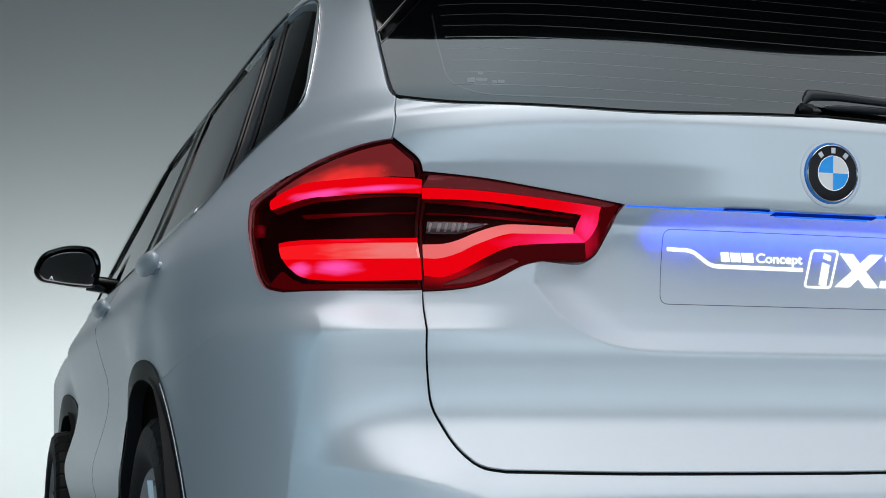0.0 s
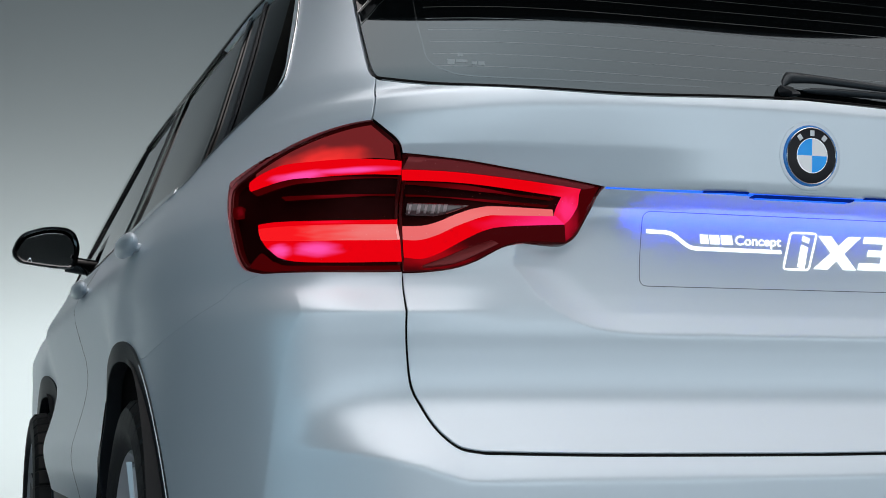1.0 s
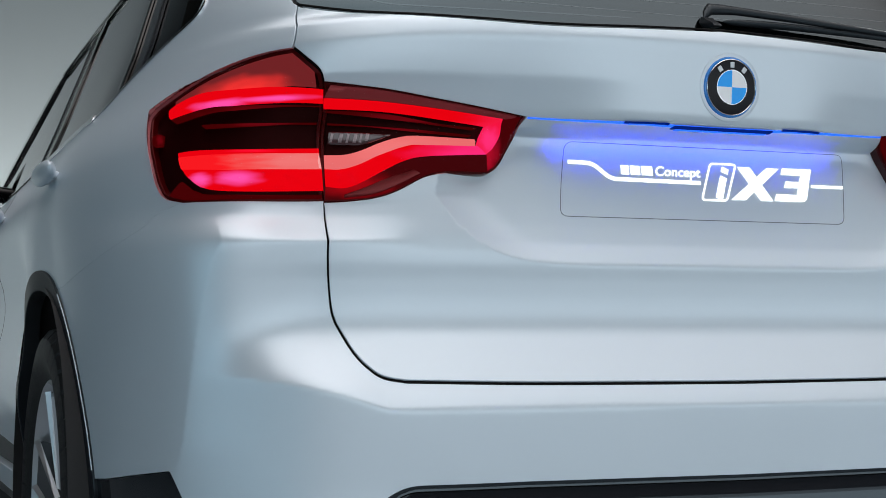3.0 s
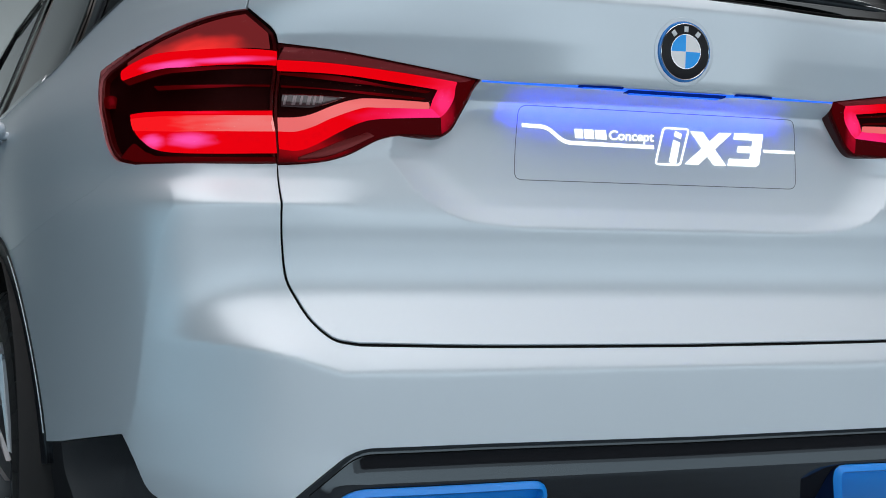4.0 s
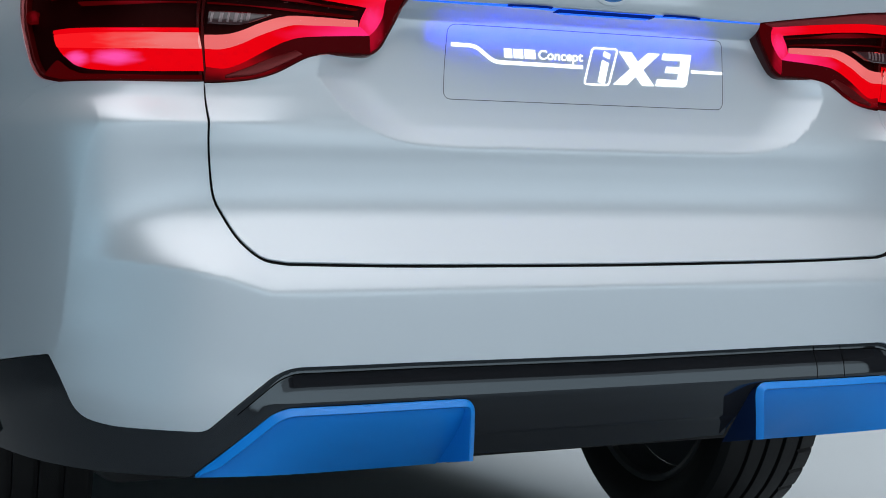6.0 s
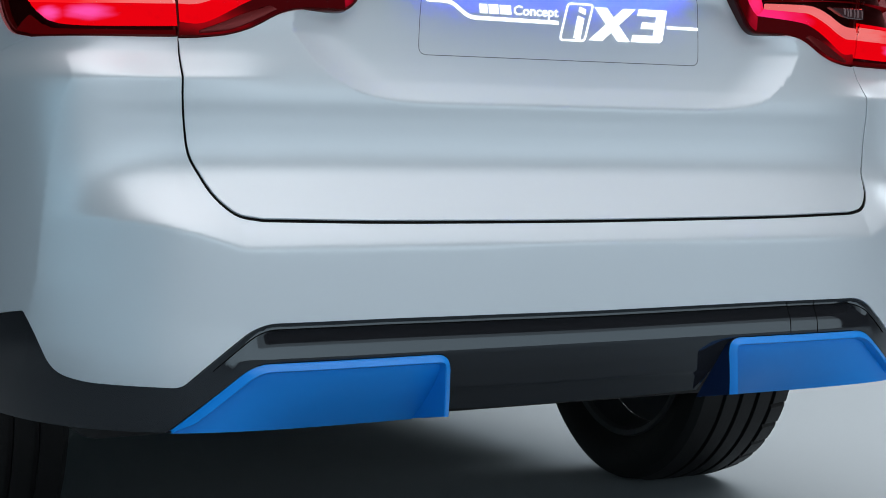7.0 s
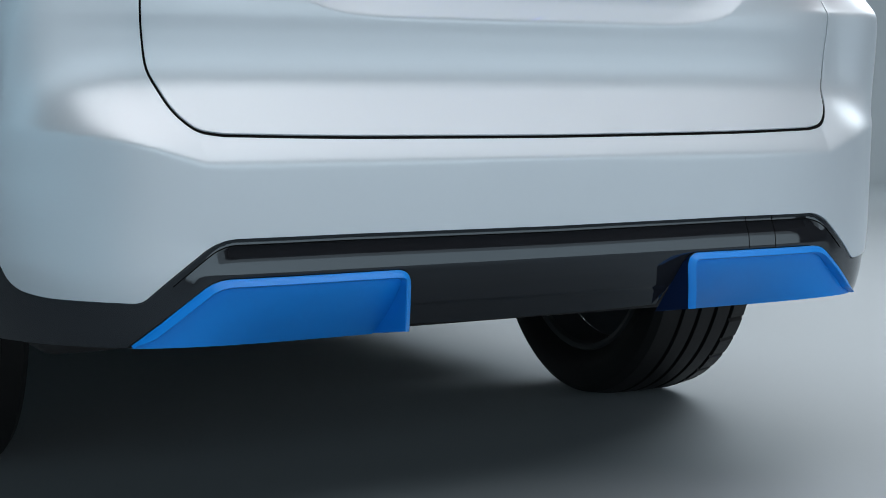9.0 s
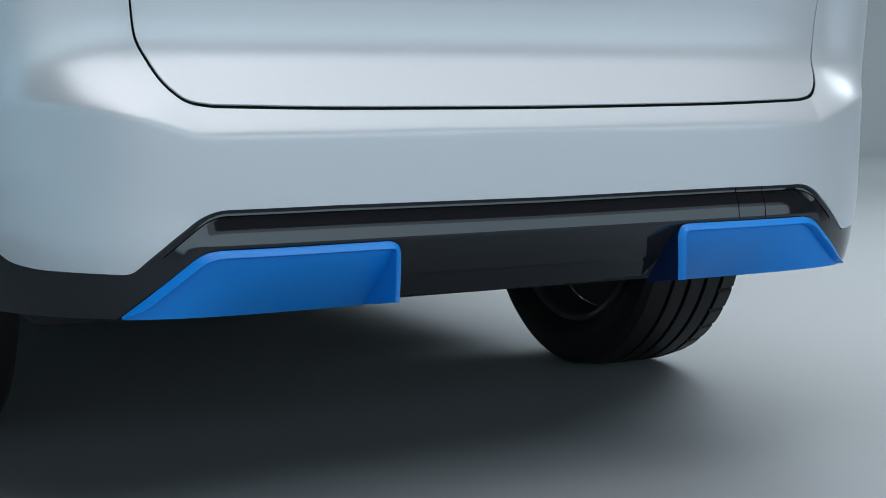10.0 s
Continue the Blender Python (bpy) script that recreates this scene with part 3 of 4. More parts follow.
# roof, windscreen, bonnet and nose
def crown(y, z_edge, z_mid, w, n=17):
    return [(w * u, y + 0.10 * u * u * (1 if y > 2 else 0) * -1, z_mid - (z_mid - z_edge) * abs(u) ** 2.4) for u in np.linspace(-1, 1, n)]


part("roof", loft([crown(y, e, m, w) for y, e, m, w in ((0.50, 1.585, 1.615, 0.60), (0.75, 1.600, 1.640, 0.585), (1.3, 1.610, 1.665, 0.575), (2.0, 1.605, 1.665, 0.575), (2.5, 1.585, 1.625, 0.585))]),
     PAINT, car, "pale silver roof")
part("windscreen", loft([crown(y, e, m, w) for y, e, m, w in ((2.5, 1.583, 1.623, 0.588), (2.9, 1.34, 1.38, 0.72), (3.35, 1.06, 1.09, 0.82))]), GLOSS_BLACK, car, "dark windscreen")
part("bonnet", loft([crown(y, e, m, w) for y, e, m, w in ((3.34, 1.06, 1.085, 0.83), (3.8, 1.02, 1.06, 0.85), (4.3, 0.94, 1.0, 0.84), (4.62, 0.82, 0.88, 0.78))]), PAINT, car, "pale silver bonnet")
part("nose", loft([crown(y, e, m, w) for y, e, m, w in ((4.60, 0.82, 0.87, 0.80), (4.70, 0.72, 0.74, 0.82), (4.72, 0.5, 0.5, 0.84), (4.66, 0.3, 0.3, 0.84))]), PAINT, car, "pale silver front bumper")

# dark body behind the gaps, underfloor
shell_line = rounded(side([(0.0, 0.40), (1.14, 0.42), (1.19, 0.60), (1.33, 0.86), (1.30, 1.06), (0.90, 1.10), (0.0, 1.13)]), 0.03, 0.03, closed=False)
panel("inner_shell", joined(shell_line[1:-1], mirrored(shell_line[1:-1])), DARK, car, step=(0.03, 0.02), lift=-0.034, deep=0)
part("underfloor", slab((1.50, 4.2, 0.10), (0, 2.40, 0.34), 0.03), DARK, car, "dark underfloor")
# unseen slab added to keep light off the floor beneath the car
part("underfloor_block", slab((1.72, 2.1, 0.12), (0, 2.40, 0.25), 0.02), DARK, car, "unseen dark slab added to block light under the car")
part("cabin_lining", slab((1.10, 2.2, 0.5), (0, 1.95, 1.22), 0.08), DARK, car, "dark cabin inside")

# rear window, in smoked glass with heating wires
pane_edge = flowing(side([(0.757, 1.189), (0.778, 1.206), (0.805, 1.263), (0.834, 1.328), (0.873, 1.417), (0.922, 1.52), (0.955, 1.56)]))
left = np.vstack([flowing(side([(0.0, 1.1640), (0.28, 1.1550), (0.45, 1.1585), (0.62, 1.1650), (0.70, 1.1710), (0.757, 1.186)])), pane_edge, flowing(side([(0.955, 1.56), (0.5, 1.575), (0.0, 1.58)]), 0.02)])
BACK_GLASS = surface("dark_rear_glass", (0.0015, 0.002, 0.0022), 0.035, 0.0, 0.0, blotch=0.02, rough_var=0.01, spec=0.52, tint=(0.52, 0.84, 1.0))


def pane_form(s, z):
    """The rear window's own gentle bow between its edges."""
    high, z = z, np.maximum(z, 1.186)
    p = skin(s, z)
    e = skin(0.768 + 0.50 * (z - 1.19), z)
    p[..., 1] = skin(0 * s, z)[..., 1] + (e[..., 1] - skin(0 * s, z)[..., 1]) * np.abs(p[..., 0] / e[..., 0]) ** 4
    p[..., 1] += 0.73 * (high - z)
    p[..., 2] = high
    return p


rear_window = panel("rear_window", joined(left[1:-1], mirrored(left[1:-1])), BACK_GLASS, car, label="dark glossy rear window", step=(0.014, 0.010), lift=-0.004, deep=0.006, form=pane_form)
window_seal = panel("window_seal", inset(joined(left[1:-1], mirrored(left[1:-1])), -0.012), SATIN_BLACK, car, step=(0.03, 0.03), lift=-0.020, deep=0, form=pane_form)
WIRE = surface("heating_wire", (0.045, 0.047, 0.047), 0.05, blotch=0.02, rough_var=0.01, spec=0.62, tint=(0.52, 0.84, 1.0))
for z in np.arange(1.205, 1.46, 0.0245):
    strip("heating_wire", flowing([(-0.66 - 0.25 * (z - 1.2), z + 0.006), (-0.3, z), (0.0, z - 0.001), (0.3, z), (0.66 + 0.25 * (z - 1.2), z + 0.006)], 0.03), 0.0013, WIRE, rear_window, -0.0039, height=0.00004, form=pane_form)

BUS = surface("printed_bus_line", (0.020, 0.021, 0.021), 0.05, blotch=0.02, rough_var=0.01, spec=0.62, tint=(0.52, 0.84, 1.0))
for k in (1, -1):
    strip("wire_bus", flowing([(-k * s, z) for s, z in ((0.716, 1.36), (0.702, 1.303), (0.690, 1.264), (0.676, 1.224), (0.642, 1.201), (0.579, 1.190), (0.372, 1.188), (0.16, 1.191))], 0.012), 0.0024, BUS, rear_window, -0.0039, height=0.00004, form=pane_form)

# lower apron in gloss dark grey
APRON = smooth_table([(0.28, -0.128), (0.30, -0.108), (0.345, -0.066), (0.40, -0.0172), (0.4245, 0.0), (0.50, 0.0)], 0.0016)
FLANK = smooth_table([(0.28, -0.020), (0.33, -0.004), (0.40, -0.003), (0.50, -0.003)], 0.006)
_d = np.arange(0.0, 0.0801, 0.0002)
# profile off the upper edge: a slim lip, a face leaning back, then a nearly upright face
_f = np.interp(_d, [0.0, 0.009, 0.0105, 0.015, 0.020, 0.0265, 0.030, 0.036, 0.043, 0.053, 0.08],
               [-0.0122, -0.0119, -0.0114, -0.0094, -0.0072, -0.0043, -0.0030, -0.0018, -0.0009, 0.0, 0.0])
_f = np.convolve(np.concatenate([[_f[0]] * 7, _f, [_f[-1]] * 7]), np.ones(15) / 15, "valid")
EDGE = np.array([(abs(x), z) for x, z in skirt if abs(x) < 0.70 and z > 0.385])


def edge_off(s, z):
    """Metres from the apron's upper edge, along its middle and its two slanting ends."""
    p = np.stack([np.abs(np.ravel(s)), np.ravel(z)], 1)
    best = np.full(len(p), 1e9)
    for a, b in zip(EDGE, EDGE[1:]):
        ab = b - a
        k = np.clip(((p - a) @ ab) / (ab @ ab + 1e-12), 0, 1)
        best = np.minimum(best, np.linalg.norm(p - a - k[:, None] * ab, axis=1))
    return best.reshape(np.shape(s))


def apron_lift(s, z):
    k = step01((np.abs(s) - 0.60) / 0.09)
    inner = np.interp(z, *APRON) * (1 - step01((np.abs(s) - 0.50) / 0.10)) + np.interp(edge_off(s, z), _d, _f) * (1 - 0.85 * step01((np.abs(s) - 0.535) / 0.05))
    return inner * (1 - k) + np.interp(z, *FLANK) * k


insert_rim = rounded(side([(0.699, 0.3300), (0.567, 0.421, 0.024), (0.260, 0.4225, 0.025), (0.268, 0.3290)]), 0.0, 0.006, closed=False)
sole = flowing(side([(0.268, 0.320), (0.13, 0.316), (0.0, 0.315)]))[::-1]
sole_out = flowing(side([(0.708, 0.3245), (0.90, 0.326), (1.10, 0.335), (1.22, 0.345)]))
left = np.vstack([skirt[::-1], arc(WHEEL_Y, ARCH - 0.002, 163, 178, 8), sole_out[::-1], insert_rim, sole[::-1]])
apron = panel("apron", inset(joined(left[1:-1], mirrored(left[1:-1])), 0.0016), CLADDING, car, label="gloss dark grey lower apron", step=(0.006, 0.0018), lift=apron_lift, deep=0.03, roll=0.0012)


def apron_form(s, z):
    return skin(s, z) + skin_normal(s, z) * np.reshape(apron_lift(s, z), (-1, 1))


lip_line = np.array([p for p in skirt if abs(p[0]) < 0.64 and p[1] > 0.385])
lip_line = np.vstack([lip_line[:-1], mirrored(lip_line)])
turn_in = np.gradient(lip_line, axis=0)
turn_in /= np.linalg.norm(turn_in, axis=1, keepdims=True)
# dark strip painting in a groove's shade; the profile has no groove
strip("lip_groove_shade", lip_line + np.stack([turn_in[:, 1], -turn_in[:, 0]], 1) * 0.0100, 0.0014, GAP_DARK, apron, 0.0007, height=0.0005, form=apron_form)
for x in (0.392, 0.452):
    strip("panel_seam", np.array([(x, z) for z in np.linspace(0.424, 0.477, 12)]), 0.0014, GAP_DARK, apron, 0.0002, height=0.0003, form=apron_form)

# blue inserts in the apron
def scoop(s, z):
    """How far the scoop's back lies ahead of the skin: deep at its inner end, shallow at its outer tip."""
    return 0.006 + 0.102 * np.clip((0.412 - z) / 0.085, 0, 1.12) ** 1.5 * (1 - step01((np.abs(s) - 0.38) / 0.30))


def insert(mir):
    """A blue scoop: a bevelled rim round three sides, inner walls and a sloping back."""
    rim = insert_rim
    n = len(rim)
    t = np.gradient(rim, axis=0)
    t /= np.linalg.norm(t, axis=1, keepdims=True)
    nrm = np.stack([t[:, 1], -t[:, 0]], 1)
    mid = np.array([-0.46, 0.35])
    nrm *= np.where(((mid - rim) * nrm).sum(1) < 0, -1, 1)[:, None]

    taper = 0.25 + 0.75 * step01(np.arange(n) * 0.006 / 0.04)

    def ring(move, depth):
        q = rim + nrm * (move * taper)[:, None]
        return skin(q[:, 0], q[:, 1]) + np.stack([0 * q[:, 0], 0 * q[:, 0] + depth, -0.16 * np.maximum(depth, 0) + 0 * q[:, 0]], 1)
    inner = step01((0.40 + rim[:, 0]) / 0.08 + 1)
    root = 0.014 + 0.080 * np.clip((0.412 - rim[:, 1]) / 0.085, 0, 1) * inner
    hole = rim + nrm * 0.0127 * taper[:, None]
    rings = [ring(0.0, root), ring(0.0, 0.0005), ring(0.0030, -0.0036), ring(0.0104, -0.0082), ring(0.0118, -0.0060), ring(0.0127, scoop(*hole.T))]
    V = np.vstack(rings)
    F = [(j * n + i, (j + 1) * n + i, (j + 1) * n + i + 1, j * n + i + 1) for j in range(5) for i in range(n - 1)]
    if mir:
        V = V * [-1, 1, 1]
        F = [f[::-1] for f in F]
    ob = tagged(new("blue_insert"), "satin bright blue scoop trim")
    ob.parent = car
    bm = bmesh.new()
    vs = [bm.verts.new(v) for v in V]
    for f in F[n - 1:]:
        bm.faces.new([vs[i] for i in f])
    for v in [v for v in bm.verts if not v.link_faces]:
        bm.verts.remove(v)
    part("rim", bm, BLUE, ob, smooth=True, angle=28)
    mesh_object("outer_flank", np.vstack(rings[:2]) * ([-1, 1, 1] if mir else [1, 1, 1]), F[:n - 1], SHADED_BLUE, ob, "blue outer flank with its shade painted in")
    back = rim + nrm * 0.0124 * taper[:, None]
    low = back[:1] + (back[-1:] - back[:1]) * np.linspace(0, 1, n)[:, None]
    low[:, 1] -= 0.0012
    rows = []
    for f in np.linspace(0, 1, 22):
        q = back * (1 - f) + low * f
        d = scoop(*q.T) + 0.0004
        rows.append((skin(*q.T) + np.stack([0 * d, d, -0.16 * d], 1)) * ([-1, 1, 1] if mir else [1, 1, 1]))
    part("scoop_back", loft(rows), BLUE, ob, smooth=True)


insert(False)
insert(True)

# ---- tail lamps ----
def band(name, upper, lower, mat, parent, lift, mir, label="", deep=0.008):
    """A flat piece between two sketched edges, with its rim turned in."""
    n = 60
    a, b = flowing(side(upper), 0.003), flowing(side(lower), 0.003)
    pick = lambda c: np.stack([np.interp(np.linspace(0, 1, n), np.linspace(0, 1, len(c)), c[:, k]) for k in (0, 1)], 1)
    a, b = pick(a), pick(b)
    rows = []
    for f, h in ((0, -deep), (0, -0.0015), (0.08, 0), (0.5, 0.0008), (0.92, 0), (1, -0.0015), (1, -deep)):
        q = a * (1 - f) + b * f
        p = lamp_skin(q[:, 0], q[:, 1]) + skin_normal(q[:, 0], q[:, 1], lamp_skin) * (lift + h)
        rows.append([(-x if mir else x, y, z) for x, y, z in p])
    bm = loft(rows)
    bm.verts.ensure_lookup_table()
    for e in (0, n - 1):
        bm.faces.new([bm.verts[j * n + e] for j in range(7)])
    return part(name, bm, mat, parent, label)


LENS_OUT = smooth_table([(0.86, 0.006), (0.905, 0.010), (1.05, 0.013), (1.066, 0.013), (1.080, 0.0105), (1.115, -0.006), (1.16, 0.0)], 0.004)


def tail_lamp(mir):
    outer = joined(seam_lamp[::-1], lamp_crown, lamp_flank, lamp_sole, seam_mid[::-1])
    inner = joined(lamp_top, lamp_tip, lamp_foot, seam_mid[::-1])
    lamp = tagged(new("tail_lamp"), "lit red tail lamp with dark red lens")
    lamp.parent = car
    gate_lamp = tagged(new("tailgate_lamp"), "lit red inner tail lamp with dark red lens")
    gate_lamp.parent = car
    for loop, own in ((outer, lamp), (inner, gate_lamp)):
        panel("housing", inset(loop, 0.004), LAMP_BED, own, step=(0.012, 0.010), lift=-0.016, deep=0, mirror=mir, form=lamp_skin)
        panel("housing_rim", inset(loop, 0.0018), LAMP_RIM, own, holes=(inset(loop, 0.0042),), step=(0.012, 0.010), lift=-0.005, deep=0.05, mirror=mir, form=lamp_skin)
    rim_lens(outer, lamp, mir, 0.012, LENS_OUT)
    rim_lens(inner, gate_lamp, mir, 0.010, smooth_table([(0.86, 0.007), (0.95, 0.010), (1.0, 0.016), (1.03, 0.015), (1.07, 0.011), (1.2, 0.009)], 0.004))
    k = lambda u: 1 - u if mir else u
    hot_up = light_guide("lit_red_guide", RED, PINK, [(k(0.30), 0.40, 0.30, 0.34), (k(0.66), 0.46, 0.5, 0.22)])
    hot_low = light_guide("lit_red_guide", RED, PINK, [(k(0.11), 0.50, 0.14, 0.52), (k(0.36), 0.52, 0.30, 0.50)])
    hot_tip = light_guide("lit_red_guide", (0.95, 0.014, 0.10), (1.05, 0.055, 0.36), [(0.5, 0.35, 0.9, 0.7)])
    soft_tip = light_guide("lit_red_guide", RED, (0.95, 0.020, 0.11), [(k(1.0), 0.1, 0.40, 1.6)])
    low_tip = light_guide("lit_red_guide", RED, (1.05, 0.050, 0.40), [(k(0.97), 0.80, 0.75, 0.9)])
    shelf_out = light_guide("painted_shelf_reflection", (1.0, 0.02, 0.03), (0.92, 0.37, 0.36), [(k(0.85), 0.5, 0.85, 3.0)])
    # guide light and lens reflection on the roof, painted as emission
    roof = light_guide("painted_roof_glow", (0.17, 0.034, 0.038), (1.05, 0.070, 0.065), [(k(0.50), 0.12, 0.62, 0.75)])
    # red light scattered from the guides, painted as glow on tip and foot
    foot_glow = light_guide("painted_red_spill", (0.050, 0.004, 0.006), (0.34, 0.005, 0.012), [(k(0.15), 0.30, 0.42, 0.50)])
    tip_glow = light_guide("painted_red_spill", (0.060, 0.002, 0.004), (0.42, 0.008, 0.040), [(k(0.05), 0.35, 0.62, 0.75)])
    # outer lamp: upper guide, dim line, shelf, lower guide, roof with its glow painted on
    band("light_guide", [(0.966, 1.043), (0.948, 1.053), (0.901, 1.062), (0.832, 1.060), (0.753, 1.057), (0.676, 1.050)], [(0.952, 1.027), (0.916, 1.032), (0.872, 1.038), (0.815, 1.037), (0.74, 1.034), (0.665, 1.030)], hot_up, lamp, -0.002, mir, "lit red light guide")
    band("lamp_roof", [(0.975, 1.062), (0.925, 1.082), (0.86, 1.099), (0.80, 1.108), (0.762, 1.109), (0.712, 1.081)], [(0.962, 1.050), (0.905, 1.0625), (0.832, 1.0610), (0.753, 1.058), (0.715, 1.0550), (0.690, 1.0525)], roof, lamp, -0.008, mir, "inner roof with guide light and reflection painted as glow")
    band("dim_line", [(0.865, 1.0095), (0.755, 1.005), (0.661, 1.002)], [(0.865, 1.0075), (0.755, 1.0025), (0.661, 0.9995)], DIM_GLOW, lamp, -0.006, mir, "dim red line", 0.012)
    band("light_edge", [(0.895, 0.966), (0.862, 0.967), (0.766, 0.965), (0.6478, 0.966)], [(0.893, 0.959), (0.862, 0.959), (0.766, 0.9585), (0.6466, 0.959)], RED_GLOW, lamp, -0.001, mir, "lit red edge")
    band("reflection_shelf", [(0.893, 0.959), (0.862, 0.959), (0.766, 0.9585), (0.6466, 0.959)], [(0.883, 0.940), (0.80, 0.9355), (0.72, 0.9355), (0.6391, 0.936)], shelf_out, lamp, 0.000, mir, "shelf with a pale red reflection painted as glow")
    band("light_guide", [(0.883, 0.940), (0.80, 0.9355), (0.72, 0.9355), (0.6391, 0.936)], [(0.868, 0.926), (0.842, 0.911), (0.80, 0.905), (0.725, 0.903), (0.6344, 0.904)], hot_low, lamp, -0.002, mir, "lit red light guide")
    band("guide_edge", [(0.945, 1.0245), (0.87, 1.0345), (0.815, 1.0335), (0.74, 1.0305), (0.665, 1.0265)], [(0.944, 1.0232), (0.87, 1.0330), (0.815, 1.0320), (0.74, 1.0290), (0.665, 1.0250)], DIM_GLOW, lamp, -0.003, mir, "dim red guide edge", 0.012)
    band("guide_edge", [(0.862, 0.908), (0.835, 0.9005), (0.79, 0.8985), (0.725, 0.8975), (0.6362, 0.8985)], [(0.862, 0.9065), (0.835, 0.8990), (0.79, 0.8970), (0.725, 0.8960), (0.6362, 0.8970)], DIM_GLOW, lamp, -0.003, mir, "dim red guide edge", 0.012)
    # the lower guide's red spill, painted as a glowing band
    side_spill = light_guide("painted_red_spill", (0.060, 0.0015, 0.003), (0.16, 0.004, 0.010), [(k(0.6), 0.9, 0.6, 0.9)])
    band("guide_spill", [(0.886, 0.922), (0.852, 0.9035), (0.81, 0.8985), (0.725, 0.8970), (0.6362, 0.8980)], [(0.912, 0.902), (0.872, 0.8925), (0.81, 0.8915), (0.725, 0.8912), (0.6371, 0.8915)], side_spill, lamp, -0.005, mir, "dim red guide spill painted as glow", 0.006)
    band("side_marker", [(0.985, 1.005), (0.972, 1.006), (0.960, 1.004)], [(0.972, 0.986), (0.962, 0.986), (0.952, 0.985)], DIM_GLOW, lamp, -0.006, mir, "dim red side marker")
    # tailgate lamp: out along the top, round the tip and back, over a shelf's painted reflection
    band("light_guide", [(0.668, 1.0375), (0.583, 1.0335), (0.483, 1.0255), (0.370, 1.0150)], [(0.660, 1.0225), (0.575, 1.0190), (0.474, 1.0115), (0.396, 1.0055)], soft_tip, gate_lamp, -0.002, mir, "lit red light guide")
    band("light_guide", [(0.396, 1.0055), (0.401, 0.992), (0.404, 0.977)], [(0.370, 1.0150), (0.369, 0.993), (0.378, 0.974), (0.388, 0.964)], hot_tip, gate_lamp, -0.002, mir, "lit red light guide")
    band("reflection_shelf", [(0.6386, 0.956), (0.609, 0.957), (0.586, 0.963), (0.557, 0.976), (0.529, 0.985), (0.499, 0.988), (0.410, 0.986)], [(0.6351, 0.936), (0.610, 0.936), (0.584, 0.944), (0.555, 0.958), (0.514, 0.973), (0.484, 0.975), (0.408, 0.976)], SHELF_REFLECTION, gate_lamp, 0.000, mir, "shelf with a pale red reflection painted as glow")
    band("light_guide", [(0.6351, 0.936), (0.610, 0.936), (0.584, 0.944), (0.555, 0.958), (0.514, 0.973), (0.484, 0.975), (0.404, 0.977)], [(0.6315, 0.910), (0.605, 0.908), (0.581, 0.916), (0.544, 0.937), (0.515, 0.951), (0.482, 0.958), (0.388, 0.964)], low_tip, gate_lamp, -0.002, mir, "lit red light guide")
    band("dim_line", [(0.655, 1.0190), (0.538, 1.0110), (0.412, 1.0030)], [(0.655, 1.0172), (0.538, 1.0092), (0.412, 1.0012)], DIM_GLOW, gate_lamp, 0.001, mir, "dim red line", 0.02)
    band("dim_line", [(0.645, 1.001), (0.531, 0.998), (0.418, 0.992)], [(0.6436, 0.9995), (0.531, 0.9965), (0.418, 0.9905)], DIM_GLOW, gate_lamp, 0.001, mir, "dim red line", 0.02)
    band("guide_spill", [(0.6315, 0.910), (0.605, 0.908), (0.581, 0.916), (0.544, 0.937), (0.515, 0.951), (0.482, 0.958), (0.388, 0.964)], [(0.6320, 0.8910), (0.596, 0.8920), (0.562, 0.8960), (0.528, 0.9070), (0.486, 0.9290), (0.452, 0.9370), (0.386, 0.9380)], foot_glow, gate_lamp, -0.001, mir, "dim red guide spill painted as glow")
    band("lower_facet", [(0.604, 0.8985), (0.572, 0.9105), (0.545, 0.9225), (0.505, 0.9370)], [(0.604, 0.8935), (0.567, 0.8982), (0.536, 0.9085), (0.492, 0.9310)], FACET_REFLECTION, gate_lamp, 0.0015, mir, "lower facet with a brownish red reflection painted on")
    band("tip_facet", [(0.370, 1.0150), (0.369, 0.993), (0.378, 0.974), (0.388, 0.964)], [(0.3425, 1.0190), (0.3505, 0.990), (0.3690, 0.9530), (0.3840, 0.9395)], tip_glow, gate_lamp, -0.001, mir, "tip facet with guide spill painted as glow")
    band("upper_facet", [(0.668, 1.0562), (0.59, 1.0502), (0.50, 1.0392), (0.40, 1.0272), (0.350, 1.0202)], [(0.668, 1.0380), (0.583, 1.0340), (0.483, 1.0260), (0.41, 1.0195), (0.368, 1.0160)], EDGE_REFLECTION, gate_lamp, -0.0015, mir, "upper facet with a mauve reflection painted on")
    clear_cell = band("reversing_lamp", [(0.6384, 0.991), (0.612, 0.9905), (0.575, 0.9885), (0.545, 0.9865)], [(0.6359, 0.972), (0.612, 0.971), (0.584, 0.972), (0.549, 0.9845)], CELL, gate_lamp, 0.0150, mir, "clear reversing lamp")
    for i, at in enumerate((0.634, 0.622, 0.611, 0.601, 0.592, 0.584)):
        low = 0.9735 if i < 5 else 0.9760
        wide = 0.0052 if i % 2 else 0.0034
        band("reflector_rib", [(at, 0.9888), (at - wide / 2, 0.9886), (at - wide, 0.9884)], [(at, low), (at - wide / 2, low), (at - wide, low)], REVERSE, clear_cell, 0.0158, mir, "bright reflector rib", 0.002)


